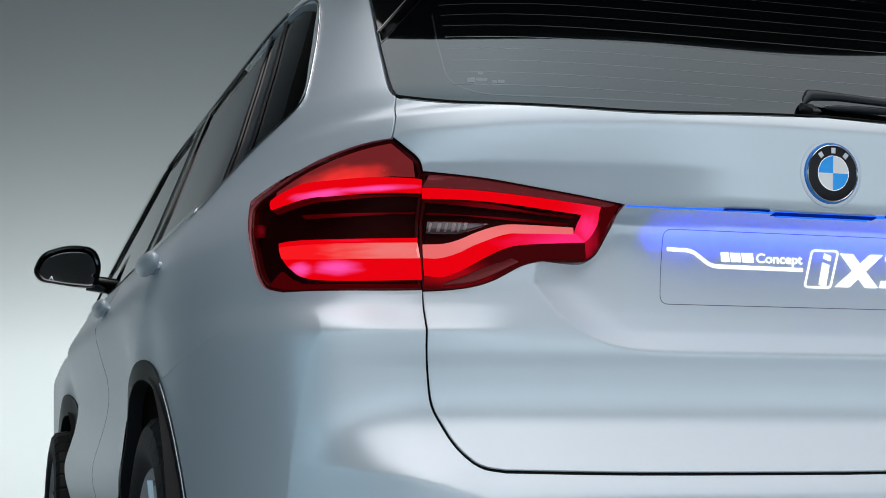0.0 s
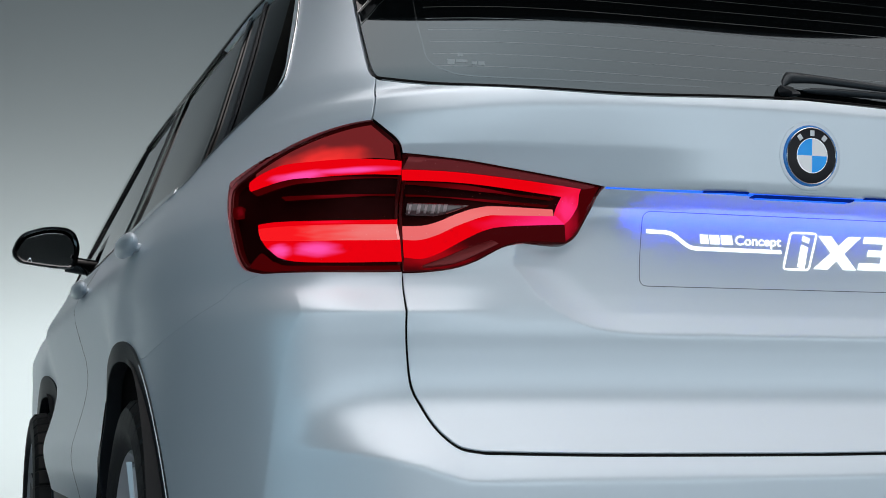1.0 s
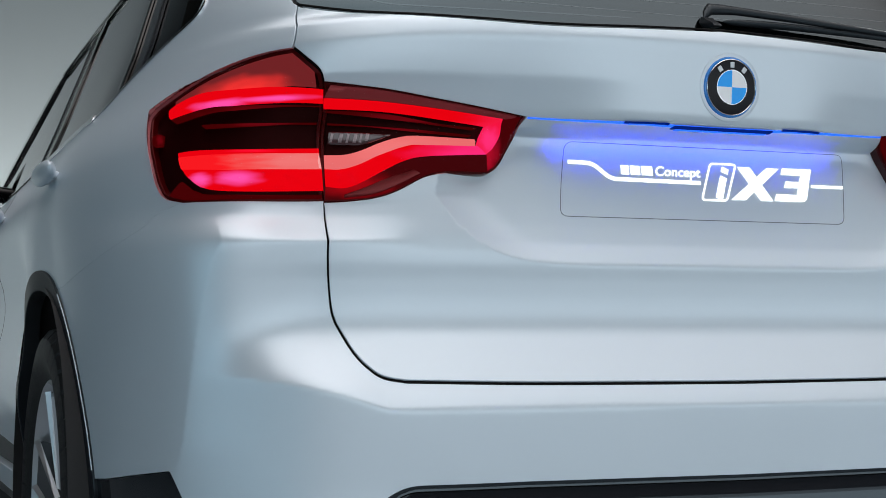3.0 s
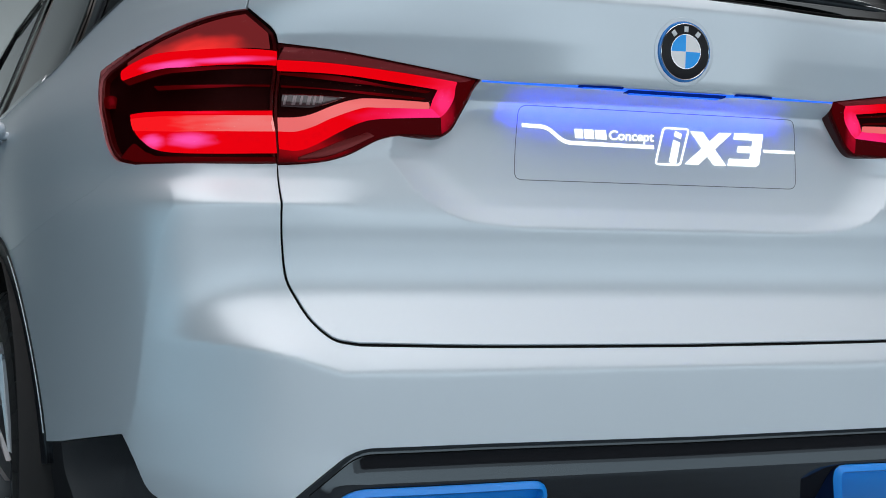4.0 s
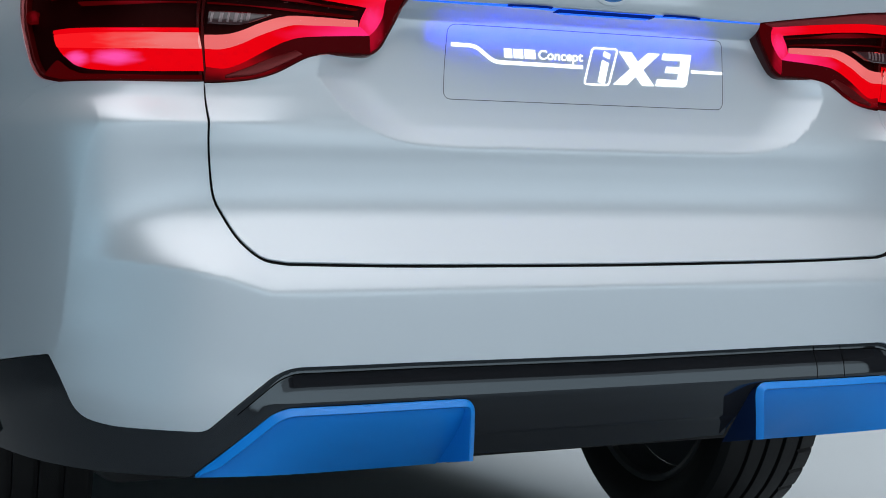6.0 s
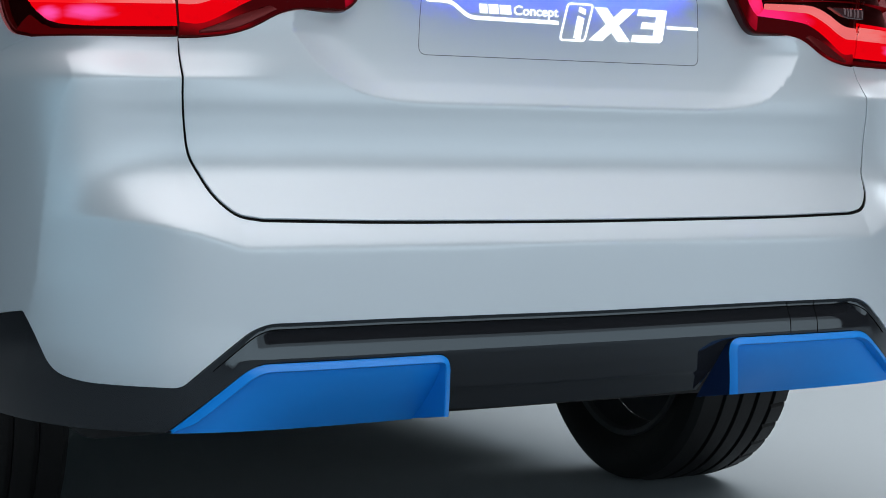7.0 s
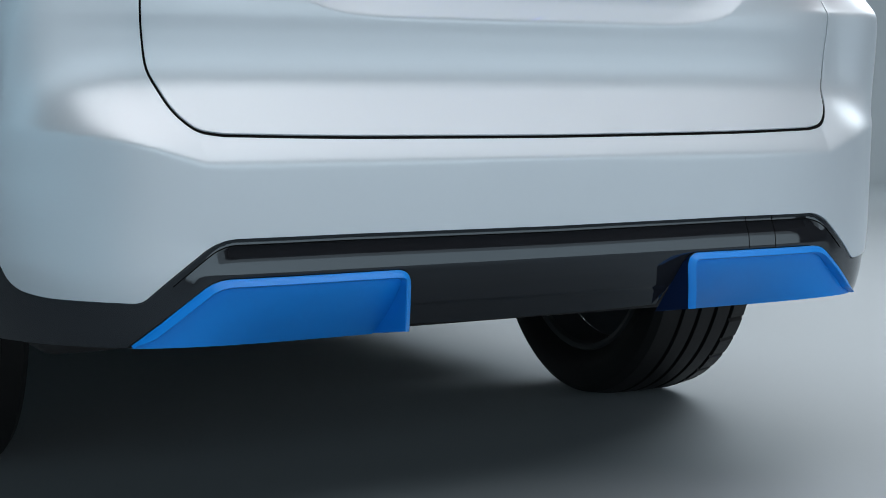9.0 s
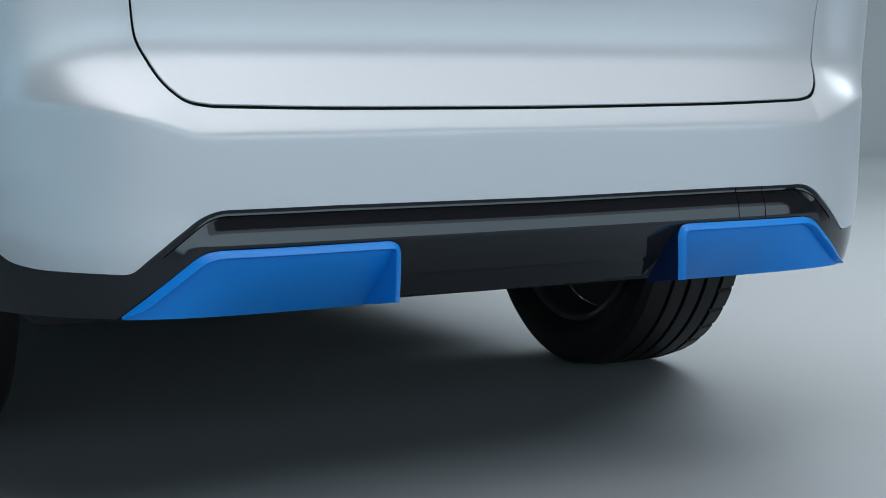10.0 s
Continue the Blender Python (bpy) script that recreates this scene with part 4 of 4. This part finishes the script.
def rim_lens(loop, own, mir, chamfer, table):
    """The clear cover: its face stands off the housing and slopes back to its edge."""
    loop = inset(loop, 0.0016)
    gap = lambda s, z: step01(edge_distance(np.stack([np.ravel(s), np.ravel(z)], 1), loop) / chamfer * 0.5) * 2
    lift = lambda s, z: np.interp(np.ravel(z), *table) * np.minimum(gap(s, z), 1.0)
    panel("lens", loop, RED_LENS, own, step=(0.007, 0.005), lift=lift, deep=0.012, mirror=mir, label="clear dark red lens", form=lamp_skin)


tail_lamp(False)
tail_lamp(True)

# ---- wheels ----
def tyre_mesh():
    R, W = 0.372, 0.130
    prof = [(-0.105, 0.262), (-0.122, 0.285), (-W, 0.315), (-0.124, 0.349), (-0.112, 0.364)]
    for x in (-0.066, -0.022, 0.022, 0.066):
        prof += [(x - 0.0055, R - 0.0008 * abs(x) * 20), (x - 0.0045, R - 0.010), (x + 0.0045, R - 0.010), (x + 0.0055, R - 0.0008 * abs(x) * 20)]
    prof += [(0.112, 0.364), (0.124, 0.349), (W, 0.315), (0.122, 0.285), (0.105, 0.262)]
    bm = lathe(prof, 400)
    # cuts across the shoulders
    for v in bm.verts:
        turn_at = round(math.atan2(v.co.z, v.co.y) / (2 * math.pi) * 400) % 10
        r = math.hypot(v.co.y, v.co.z)
        if turn_at == 0 and -0.126 < v.co.x < -0.071 and r > 0.335:
            v.co.y *= (r - 0.007) / r
            v.co.z *= (r - 0.007) / r
    return bm


def wheel(x, y, sign):
    ob = tagged(new("wheel"), "dark two-tone alloy wheel with low-profile tyre")
    ob.parent = car
    ob.matrix_basis = pose(x, y, 0.361) @ Matrix.Diagonal((sign, 0.97, 0.97, 1))
    part("tyre", tyre_mesh(), RUBBER, ob, "black low-profile tyre", angle=25)
    part("rim", lathe([(-0.100, 0.262), (-0.112, 0.268), (-0.116, 0.262), (-0.106, 0.250), (-0.085, 0.240)], 96), SILVER_RIM, ob, "silver rim lip")
    part("rim_barrel", lathe([(-0.085, 0.240), (-0.06, 0.236), (0.05, 0.236), (0.106, 0.250)], 96), BLACK_RIM, ob, "dark rim barrel")
    part("inner_lip", lathe([(0.098, 0.247), (0.110, 0.251), (0.114, 0.262), (0.104, 0.268)], 96), surface("dull_alloy", (0.16, 0.165, 0.17), 0.4, 0.8), ob, "dull grey inner rim lip")
    part("rim_back", lathe([(0.03, 0.236), (0.02, 0.06), (0.045, 0.05), (0.045, 0.0)], 48), BLACK_RIM, ob, "dark back of the rim")
    part("brake_disc", lathe([(-0.02, 0.03), (-0.02, 0.17), (0.005, 0.17), (0.005, 0.03)], 48), BLACK_RIM, ob)
    part("hub", lathe([(-0.085, 0.0), (-0.085, 0.055), (-0.06, 0.065), (0.02, 0.07)], 40), BLACK_RIM, ob)
    for i in range(5):
        bm = bmesh.new()
        a0 = i * 2 * math.pi / 5 + 0.3
        pts = [(0.05, -0.35), (0.05, 0.35), (0.246, 0.30), (0.246, -0.12)]
        lo = [bm.verts.new((-0.088 if r < 0.1 else -0.108, r * math.cos(a0 + d), r * math.sin(a0 + d))) for r, d in pts]
        hi = [bm.verts.new((-0.055 if r < 0.1 else -0.085, r * math.cos(a0 + d), r * math.sin(a0 + d))) for r, d in pts]
        bm.faces.new(lo)
        bm.faces.new(hi[::-1])
        for k in range(4):
            bm.faces.new((lo[k], hi[k], hi[(k + 1) % 4], lo[(k + 1) % 4]))
        part("spoke", bm, BLACK_RIM, ob, "dark grey spoke blade", smooth=False)
        for d0, d1 in ((0.35, 0.30), (-0.35, -0.12)):
            bm = bmesh.new()
            row = []
            for r, d in ((0.06, d0), (0.246, d1)):
                for dx, dd in ((0.0, -0.025), (-0.010, 0.0), (0.0, 0.025)):
                    row.append(bm.verts.new((dx - (0.086 if r < 0.1 else 0.108), r * math.cos(a0 + d + dd), r * math.sin(a0 + d + dd))))
            bm.faces.new((row[0], row[1], row[4], row[3]))
            bm.faces.new((row[1], row[2], row[5], row[4]))
            part("spoke_edge", bm, SILVER_RIM, ob, "bright silver spoke edge", smooth=False)
    return ob


for x, sign in ((-0.81, 1), (0.762, -1)):
    wheel(x, WHEEL_Y, sign)
    wheel(x, WHEEL_Y + 2.864, sign)


def arch(y, mir, start, end, radius=ARCH, lip=0.036, reach=0.945):
    """A dark lip round a wheel opening and the liner behind it."""
    loop = joined(arc(y, radius - 0.001, start, end, 60), arc(y, radius - lip, end, start, 60))
    panel("arch_lip", loop, SATIN_BLACK, car, label="dark plastic wheel arch lip", step=(0.02, 0.012), lift=0.004, deep=0.03, mirror=mir)
    bm = lathe([(-reach, radius - lip + 0.011), (0.015 - reach, radius - lip + 0.015), (-0.50, radius - lip + 0.015), (-0.50, 0.0)], 40, radians(-5), radians(185))
    bmesh.ops.transform(bm, matrix=pose(0, y, WHEEL_Z), verts=bm.verts)
    if mir:
        bmesh.ops.scale(bm, vec=(-1, 1, 1), verts=bm.verts)
    part("arch_liner", bm, DARK, car, "black wheel arch liner")


for mir in (False, True):
    arch(WHEEL_Y, mir, -6, 172)
    strip("arch_edge", arc(WHEEL_Y, ARCH + 0.0010, 118, 166, 40), 0.0022, PAINT, car, 0.0042, height=0.0010, mirror=mir, label="pale rolled edge of the wheel arch")
    arch(WHEEL_Y + 2.864, mir, -2, 182, ARCH + 0.03, 0.075, 0.885)

# ---- side windows, trim, handles, mirrors ----
for mir in (False, True):
    panes = tagged(new("side_windows"), "dark tinted side windows with black pillars")
    panes.parent = car
    loop = rounded(side([(1.102, 1.464), (1.014, 1.246), (1.031, 1.204), (1.212, 1.146), (1.36, 1.106), (1.905, 1.103), (3.84, 1.10), (3.08, 1.508), (2.6, 1.528), (1.9, 1.528), (1.235, 1.512)]), 0.025, 0.012)
    panel("glass", loop, SIDE_GLASS, panes, step=(0.03, 0.02), lift=-0.008, deep=0.01, mirror=mir, label="dark tinted glass")
    for (a0, z0), (a1, z1), w, m in (((1.325, 1.515), (1.195, 1.148), 0.020, SATIN_BLACK), ((1.47, 1.525), (1.30, 1.118), 0.030, GLOSS_BLACK), ((2.30, 1.527), (2.22, 1.104), 0.06, GLOSS_BLACK), ((2.42, 1.527), (2.36, 1.104), 0.03, SATIN_BLACK)):
        strip("window_pillar", flowing(side([(a0, z0), ((a0 + a1) / 2 - 0.012, (z0 + z1) / 2), (a1, z1)]), 0.02), w, m, panes, -0.005, height=0.003, mirror=mir, label="black window pillar")
    strip("window_trim", flowing(side([(1.30, 1.527), (1.185, 1.512), (1.10, 1.485), (1.056, 1.44), (1.022, 1.36), (0.996, 1.262), (1.001, 1.218), (1.05, 1.189), (1.20, 1.137), (1.33, 1.099), (1.42, 1.093)]), 0.01), 0.006, CHROME, panes, 0.001, height=0.002, mirror=mir, label="bright satin window trim")
    strip("belt_trim", flowing(side([(1.42, 1.093), (1.9, 1.095), (2.7, 1.091), (3.85, 1.093)]), 0.05), 0.014, CHROME, panes, 0.001, height=0.004, mirror=mir, label="bright satin belt trim")
    strip("roof_trim", flowing(side([(1.30, 1.530), (1.9, 1.540), (2.6, 1.540), (3.05, 1.520)]), 0.05), 0.012, GLOSS_BLACK, panes, 0.001, height=0.004, mirror=mir, label="black roof trim")
    k = 1 if mir else -1
    for y in (0.93, 1.90):
        bm = bmesh.new()
        bmesh.ops.create_uvsphere(bm, u_segments=28, v_segments=16, radius=1.0, matrix=Matrix.Diagonal((0.018, 0.108, 0.020, 1)))
        for v in bm.verts:
            v.co.y = 0.108 * math.copysign(abs(v.co.y / 0.108) ** 0.6, v.co.y)
            v.co.x *= 1.0 - 0.25 * (v.co.y / 0.108) ** 2
        bmesh.ops.translate(bm, vec=(k * 0.944, y, 1.004), verts=bm.verts)
        grip = part("door_handle", bm, PAINT, car, "pale silver door handle")
        part("handle_foot", slab((0.020, 0.03, 0.014), (k * 0.930, y - 0.030, 0.998), 0.004), PAINT, grip)
        part("handle_foot", slab((0.020, 0.03, 0.014), (k * 0.930, y + 0.050, 0.998), 0.004), PAINT, grip)

    # door mirror: a black housing, its glass and its foot
    mirror_part = tagged(new("door_mirror"), "gloss black door mirror")
    mirror_part.parent = car
    outline = rounded([(-1.083, 1.155, 0.03), (-1.062, 1.208, 0.03), (-0.985, 1.234, 0.05), (-0.915, 1.228, 0.03), (-0.893, 1.180, 0.04), (-0.905, 1.112, 0.02), (-0.98, 1.116, 0.05), (-1.064, 1.128, 0.03)], 0.02, 0.006)
    mid = outline.mean(0)
    rows = []
    for grow, y in ((0.86, 2.452), (0.90, 2.444), (0.955, 2.438), (1.0, 2.446), (1.01, 2.47), (0.98, 2.52), (0.86, 2.575), (0.6, 2.605), (0.2, 2.615)):
        q = mid + (outline - mid) * grow
        rows.append([(-k * x, y, z) for x, z in np.vstack([q, q[:1]])])
    part("housing", loft(rows), GLOSS_BLACK, mirror_part, "gloss black mirror housing", angle=60)
    v, f = fill(mid + (outline - mid) * 0.865, [], 0.012, 0.012)
    dx, dz = v[:, 0] - mid[0], v[:, 1] - mid[1]
    bowed = np.stack([-k * v[:, 0], 2.463 - 0.03 * dx + 0.3 * dx ** 2 + 0.135 * dz + 0.2 * dz ** 2, v[:, 1]], 1)
    mesh_object("mirror_glass", bowed, f, surface("mirror_silver", (0.75, 0.77, 0.79), 0.05, 1.0), mirror_part, "slightly bowed mirror glass")
    rows = [[(k * x, y + 0.040 * math.cos(a), z + 0.024 * math.sin(a)) for a in np.linspace(0, 2 * math.pi, 17)] for x, y, z in ((0.93, 2.50, 1.132), (0.88, 2.51, 1.126), (0.84, 2.53, 1.124), (0.80, 2.56, 1.120))]
    part("mirror_foot", loft(rows), GLOSS_BLACK, mirror_part, "black mirror foot")
    part("mirror_corner", loft([[(k * x, y, z) for x, y, z in row] for row in (((0.868, 2.50, 1.095), (0.868, 2.95, 1.098)), ((0.80, 2.62, 1.24), (0.825, 2.98, 1.18)))]), GLOSS_BLACK, mirror_part, "black window corner", smooth=False)

BLADE_EDGE = surface("pale_blade_edge", (0.30, 0.31, 0.32), 0.3, 0.6)
# ---- roof spoiler over the rear window ----
# unseen; its edge is shaped to place the dark reflection in the pane
rows = []
for u in np.linspace(-1, 1, 41):
    s_at = 0.88 * u
    edge = pane_form(np.array([s_at]), np.array([1.312]))[0]
    x, y = float(edge[0]), float(edge[1]) + 0.07 * abs(u) ** 3
    rows.append([(x, y + 0.000, 1.520), (x, y - 0.006, 1.530), (x, y + 0.004, 1.541), (x * 0.97, y + 0.20, 1.600), (x * 0.93, y + 0.42, 1.632), (x * 0.93, y + 0.42, 1.600), (x * 0.97, y + 0.20, 1.560), (x, y + 0.06, 1.524), (x, y, 1.520)])
spoiler = part("roof_spoiler", loft(rows), DARK, car, "matt dark roof spoiler, out of view, mirrored in the rear window", angle=40)
for mir in (False, True):
    fin = rounded(side([(0.826, 1.322), (0.768, 1.392), (0.70, 1.475), (0.66, 1.53), (0.92, 1.53), (0.868, 1.42)]), 0.004, 0.008)
    panel("air_blade", fin, GLOSS_BLACK, car, step=(0.02, 0.014), lift=0.006, deep=0.012, mirror=mir, label="gloss black side blade", form=pane_form)
    strip("blade_edge", flowing(side([(0.828, 1.318), (0.800, 1.352), (0.768, 1.391), (0.70, 1.474)])), 0.0013, BLADE_EDGE, car, 0.008, height=0.0008, mirror=mir, label="fine bright blade edge", form=pane_form)

# ---- small marks on the rear window ----
MARK = surface("printed_mark", (0.040, 0.043, 0.045), 0.05, spec=0.62, tint=(0.52, 0.84, 1.0))
for s0, s1, z0, z1 in ((-0.641, -0.628, 1.214, 1.224), (-0.626, -0.606, 1.217, 1.223), (-0.623, -0.613, 1.229, 1.236), (-0.598, -0.589, 1.213, 1.219), (-0.587, -0.576, 1.212, 1.219)):
    strip("printed_mark", np.array([(s0, (z0 + z1) / 2), ((s0 + s1) / 2, (z0 + z1) / 2), (s1, (z0 + z1) / 2)]), z1 - z0, MARK, rear_window, -0.0039, height=0.00004, form=pane_form)

# ---- rear wiper ----
wiper = tagged(new("rear_wiper"), "black rear window wiper")
wiper.parent = car


def glass_point(s, z, off):
    p, n = skin(s, z), skin_normal(s, z)
    return Vector(p + n * off)


def bar(points, wide, tall, off):
    """A rounded bar over the rear window: points (s, z), with widths and heights that taper."""
    rows = []
    pts = flowing(points, 0.012)
    t = np.gradient(pts, axis=0)
    t /= np.linalg.norm(t, axis=1, keepdims=True)
    for i, (p, d) in enumerate(zip(pts, t)):
        f = i / (len(pts) - 1)
        w, h, o = np.interp(f, [0, 0.2, 1], wide), np.interp(f, [0, 0.2, 1], tall), np.interp(f, [0, 0.2, 1], off)
        e = math.sqrt(min(1, 14 * min(f, 1 - f)))
        w, h = w * e, h * e
        rows.append([glass_point(p[0] - d[1] * w * math.cos(a) / 2, p[1] + d[0] * w * math.cos(a) / 2, o + h * math.sin(a) / 2) for a in np.linspace(0, 2 * math.pi, 17)])
    return loft(rows)


part("arm", bar([(-0.022, 1.188), (-0.004, 1.203), (0.02, 1.207), (0.17, 1.200), (0.46, 1.182)], [0.021, 0.013, 0.008], [0.016, 0.012, 0.007], [0.011, 0.013, 0.012]), SATIN_BLACK, wiper, "black wiper arm")
part("blade", bar([(0.02, 1.190), (0.20, 1.190), (0.50, 1.180)], [0.008, 0.010, 0.008], [0.010, 0.012, 0.008], [0.005, 0.005, 0.005]), SATIN_BLACK, wiper, "black wiper blade")
part("pivot", bar([(-0.030, 1.183), (-0.012, 1.184), (0.012, 1.184)], [0.016, 0.022, 0.018], [0.012, 0.016, 0.012], [0.004, 0.005, 0.005]), SATIN_BLACK, wiper, "black wiper pivot cap")

# ---- lit strip and slots under the tailgate lip ----
light_bar = tagged(new("light_bar"), "lit blue light strip under the tailgate lip")
light_bar.parent = car
strip("lit_edge", flowing([(-0.334, 1.0205), (-0.2, 1.0165), (0.0, 1.0150), (0.2, 1.0165), (0.334, 1.0205)], 0.01), 0.0018, BLUE_GLOW, light_bar, 0.0002, height=0.0008, label="lit blue edge")
for a, b, h, z in ((-0.092, 0.092, 0.0024, 1.0152), (-0.182, -0.106, 0.0017, 1.0176), (0.106, 0.182, 0.0017, 1.0176)):
    strip("slot", np.array([(x, z) for x in np.linspace(a, b, 14)]), h, SLOT_BLUE, light_bar, 0.0022, height=0.0012, label="dark slot with blue strip light painted as glow")
    strip("slot_light", np.array([(x, z - h * 0.42) for x in np.linspace(a + 0.008, b - 0.006, 14)]), 0.0009, BLUE_GLOW, light_bar, 0.0036, height=0.0004, label="lit blue line")

# ---- plate field and its lit sign ----
PLATE = [(-0.264, 0.990), (0.264, 0.990), (0.262, 0.874), (-0.262, 0.874)]
field = rounded([(s + 0.0077 + 0.19 * (z - 0.9095), z + 0.0017 + 0.041 * (z - 0.9095)) for s, z in PLATE], 0.014, 0.006)
# a groove's shade round the plate, laid on as a dark line
strip("plate_groove_shade", np.vstack([field, field[:2]]), 0.0011, surface("groove_shadow", (0.10, 0.12, 0.15), 0.5), tailgate, 0.0, height=0.0004, label="fine dark line painting a groove's shade round the plate field")
sign = tagged(new("lit_sign"), "lit white sign on the plate field")
sign.parent = car


def on_plate(p):
    """A sketch point shifted on the leaning plate field to keep its place in the camera's view."""
    p = np.array(p, float)
    up = p[..., 1] - 0.9095
    return np.stack([p[..., 0] + 0.0077 + 0.19 * up, p[..., 1] + 0.0017 + 0.041 * up], -1)


def stroke(name, points, width, r=0.0):
    pts = rounded(points, r, 0.006, closed=False) if len(points) > 2 else flowing(points, 0.01)
    return strip(name, on_plate(pts), width, WHITE_GLOW, sign, 0.0008, height=0.0005, label="lit white stroke")


stroke("sign_line", [(-0.255, 0.9585), (-0.212, 0.9580), (-0.177, 0.9345), (-0.014, 0.9335)], 0.0062, 0.012)
stroke("sign_line", [(0.199, 0.9350), (0.230, 0.9350), (0.262, 0.9350)], 0.0050)
for a, b in ((-0.160, -0.146), (-0.143, -0.126), (-0.123, -0.103)):
    stroke("sign_bar", [(a, 0.9495), ((a + b) / 2, 0.9495), (b, 0.9495)], 0.0150)
frame_pts = [(-0.0105, 0.9065), (0.0360, 0.9065), (0.0520, 0.9655), (0.0035, 0.9655)]
field_loop = rounded(frame_pts, 0.006, 0.004)
stroke("sign_frame", [tuple(p) for p in np.vstack([field_loop, field_loop[:2]])], 0.0032)
stroke("sign_bar", [(0.0215, 0.9090), (0.0255, 0.9280), (0.0290, 0.9445)], 0.0128)
stroke("sign_bar", [(0.0304, 0.9510), (0.0313, 0.9550), (0.0322, 0.9590)], 0.0128)


def glyph(points):
    v, f = fill(on_plate(rounded(points, 0.0008, 0.004)), [], 0.006, 0.006)
    p, n = skin(v[:, 0], v[:, 1]), skin_normal(v[:, 0], v[:, 1])
    return mesh_object("sign_bar", p + n * 0.0013, f, WHITE_GLOW, sign, "lit white stroke")


glyph([(0.0544, 0.9620), (0.0790, 0.9620), (0.1240, 0.9080), (0.0995, 0.9080)])
glyph([(0.1110, 0.9620), (0.1360, 0.9620), (0.0705, 0.9080), (0.0436, 0.9080)])
glyph([(0.1415, 0.9630), (0.1990, 0.9630), (0.1962, 0.9520), (0.1388, 0.9520)])
glyph([(0.1480, 0.9415), (0.1850, 0.9415), (0.1825, 0.9310), (0.1452, 0.9310)])
glyph([(0.1295, 0.9200), (0.1800, 0.9200), (0.1772, 0.9085), (0.1262, 0.9085)])
glyph([(0.1800, 0.9630), (0.1990, 0.9630), (0.1890, 0.9130), (0.1830, 0.9085), (0.1670, 0.9085)])
txt = bpy.data.curves.new("concept_text", "FONT")
txt.body, txt.size, txt.align_x, txt.offset = "Concept", 0.0225, "LEFT", 0.0004
holder = new("concept_text", txt)
bpy.context.view_layer.update()
flat = bpy.data.meshes.new_from_object(holder.evaluated_get(bpy.context.evaluated_depsgraph_get()))
bpy.data.objects.remove(holder)
xs = np.array([v.co.x for v in flat.vertices])
for v in flat.vertices:
    s_at, z_at = -0.0985 + v.co.x * 0.0840 / xs.max(), 0.9425 + v.co.y * 0.93
    s_at, z_at = on_plate((s_at, z_at))
    q = skin(s_at, z_at) + skin_normal(np.array(s_at), np.array(z_at)) * 0.0012
    v.co = Vector(q)
flat.materials.append(WHITE_GLOW)
word = new("sign_word", flat)
word.parent = sign
tagged(word, "lit white word Concept")

# ---- round badge ----
badge = tagged(new("badge"), "round black, blue and white badge with a blue ring")
badge.parent = car
at = Vector(skin(0.0, 1.0770))
nn = Vector(skin_normal(np.array(0.0), np.array(1.0770)))
turn = nn.to_track_quat("X", "Z").to_matrix().to_4x4()
disc = Matrix.Translation(at) @ turn


def round_part(name, profile, mat, label=""):
    bm = lathe(profile, 72)
    bmesh.ops.transform(bm, matrix=disc, verts=bm.verts)
    return part(name, bm, mat, badge, label, angle=40)


round_part("badge_bed", [(-0.003, 0.0545), (0.0006, 0.0538), (0.0012, 0.0525), (0.0008, 0.0475)], PAINT, "pale silver bed of the badge")
round_part("blue_ring", [(-0.004, 0.0480), (0.001, 0.0478), (0.0035, 0.0464), (0.0040, 0.0450), (0.003, 0.0442)], surface("blue_clear_ring", (0.02, 0.20, 0.62), 0.15, 0.0, 0.6), "translucent blue ring")
round_part("chrome_ring", [(0.002, 0.0446), (0.0052, 0.0441), (0.0058, 0.0434), (0.0052, 0.0427), (0.004, 0.0424)], CHROME, "bright ring")
round_part("black_ring", [(0.0046, 0.0428), (0.0056, 0.035), (0.0060, 0.0265)], surface("badge_black_enamel", (0.004, 0.004, 0.007), 0.3, spec=0.2), "black ring")
round_part("inner_ring", [(0.0055, 0.0276), (0.0068, 0.0272), (0.0068, 0.0265), (0.0055, 0.0261)], CHROME, "bright ring")
for i in range(4):
    bm = lathe([(0.0064, 0.0), (0.0062, 0.0264)], 14, i * math.pi / 2, (i + 1) * math.pi / 2)
    bmesh.ops.transform(bm, matrix=disc, verts=bm.verts)
    part("badge_field", bm, BADGE_BLUE if i in (1, 3) else BADGE_WHITE, badge, "blue field" if i in (1, 3) else "white field")
for ang in (38, 0, -38):
    a = radians(90 + ang)
    m = disc @ Matrix.Rotation(a, 4, "X") @ Matrix.Translation((0.0060, 0.0350, 0))
    bm = slab((0.0012, 0.0088, 0.0074), (0, 0, 0), 0.0004)
    bmesh.ops.transform(bm, matrix=m, verts=bm.verts)
    part("badge_bar", bm, SILVER_RIM, badge, "bright bar")
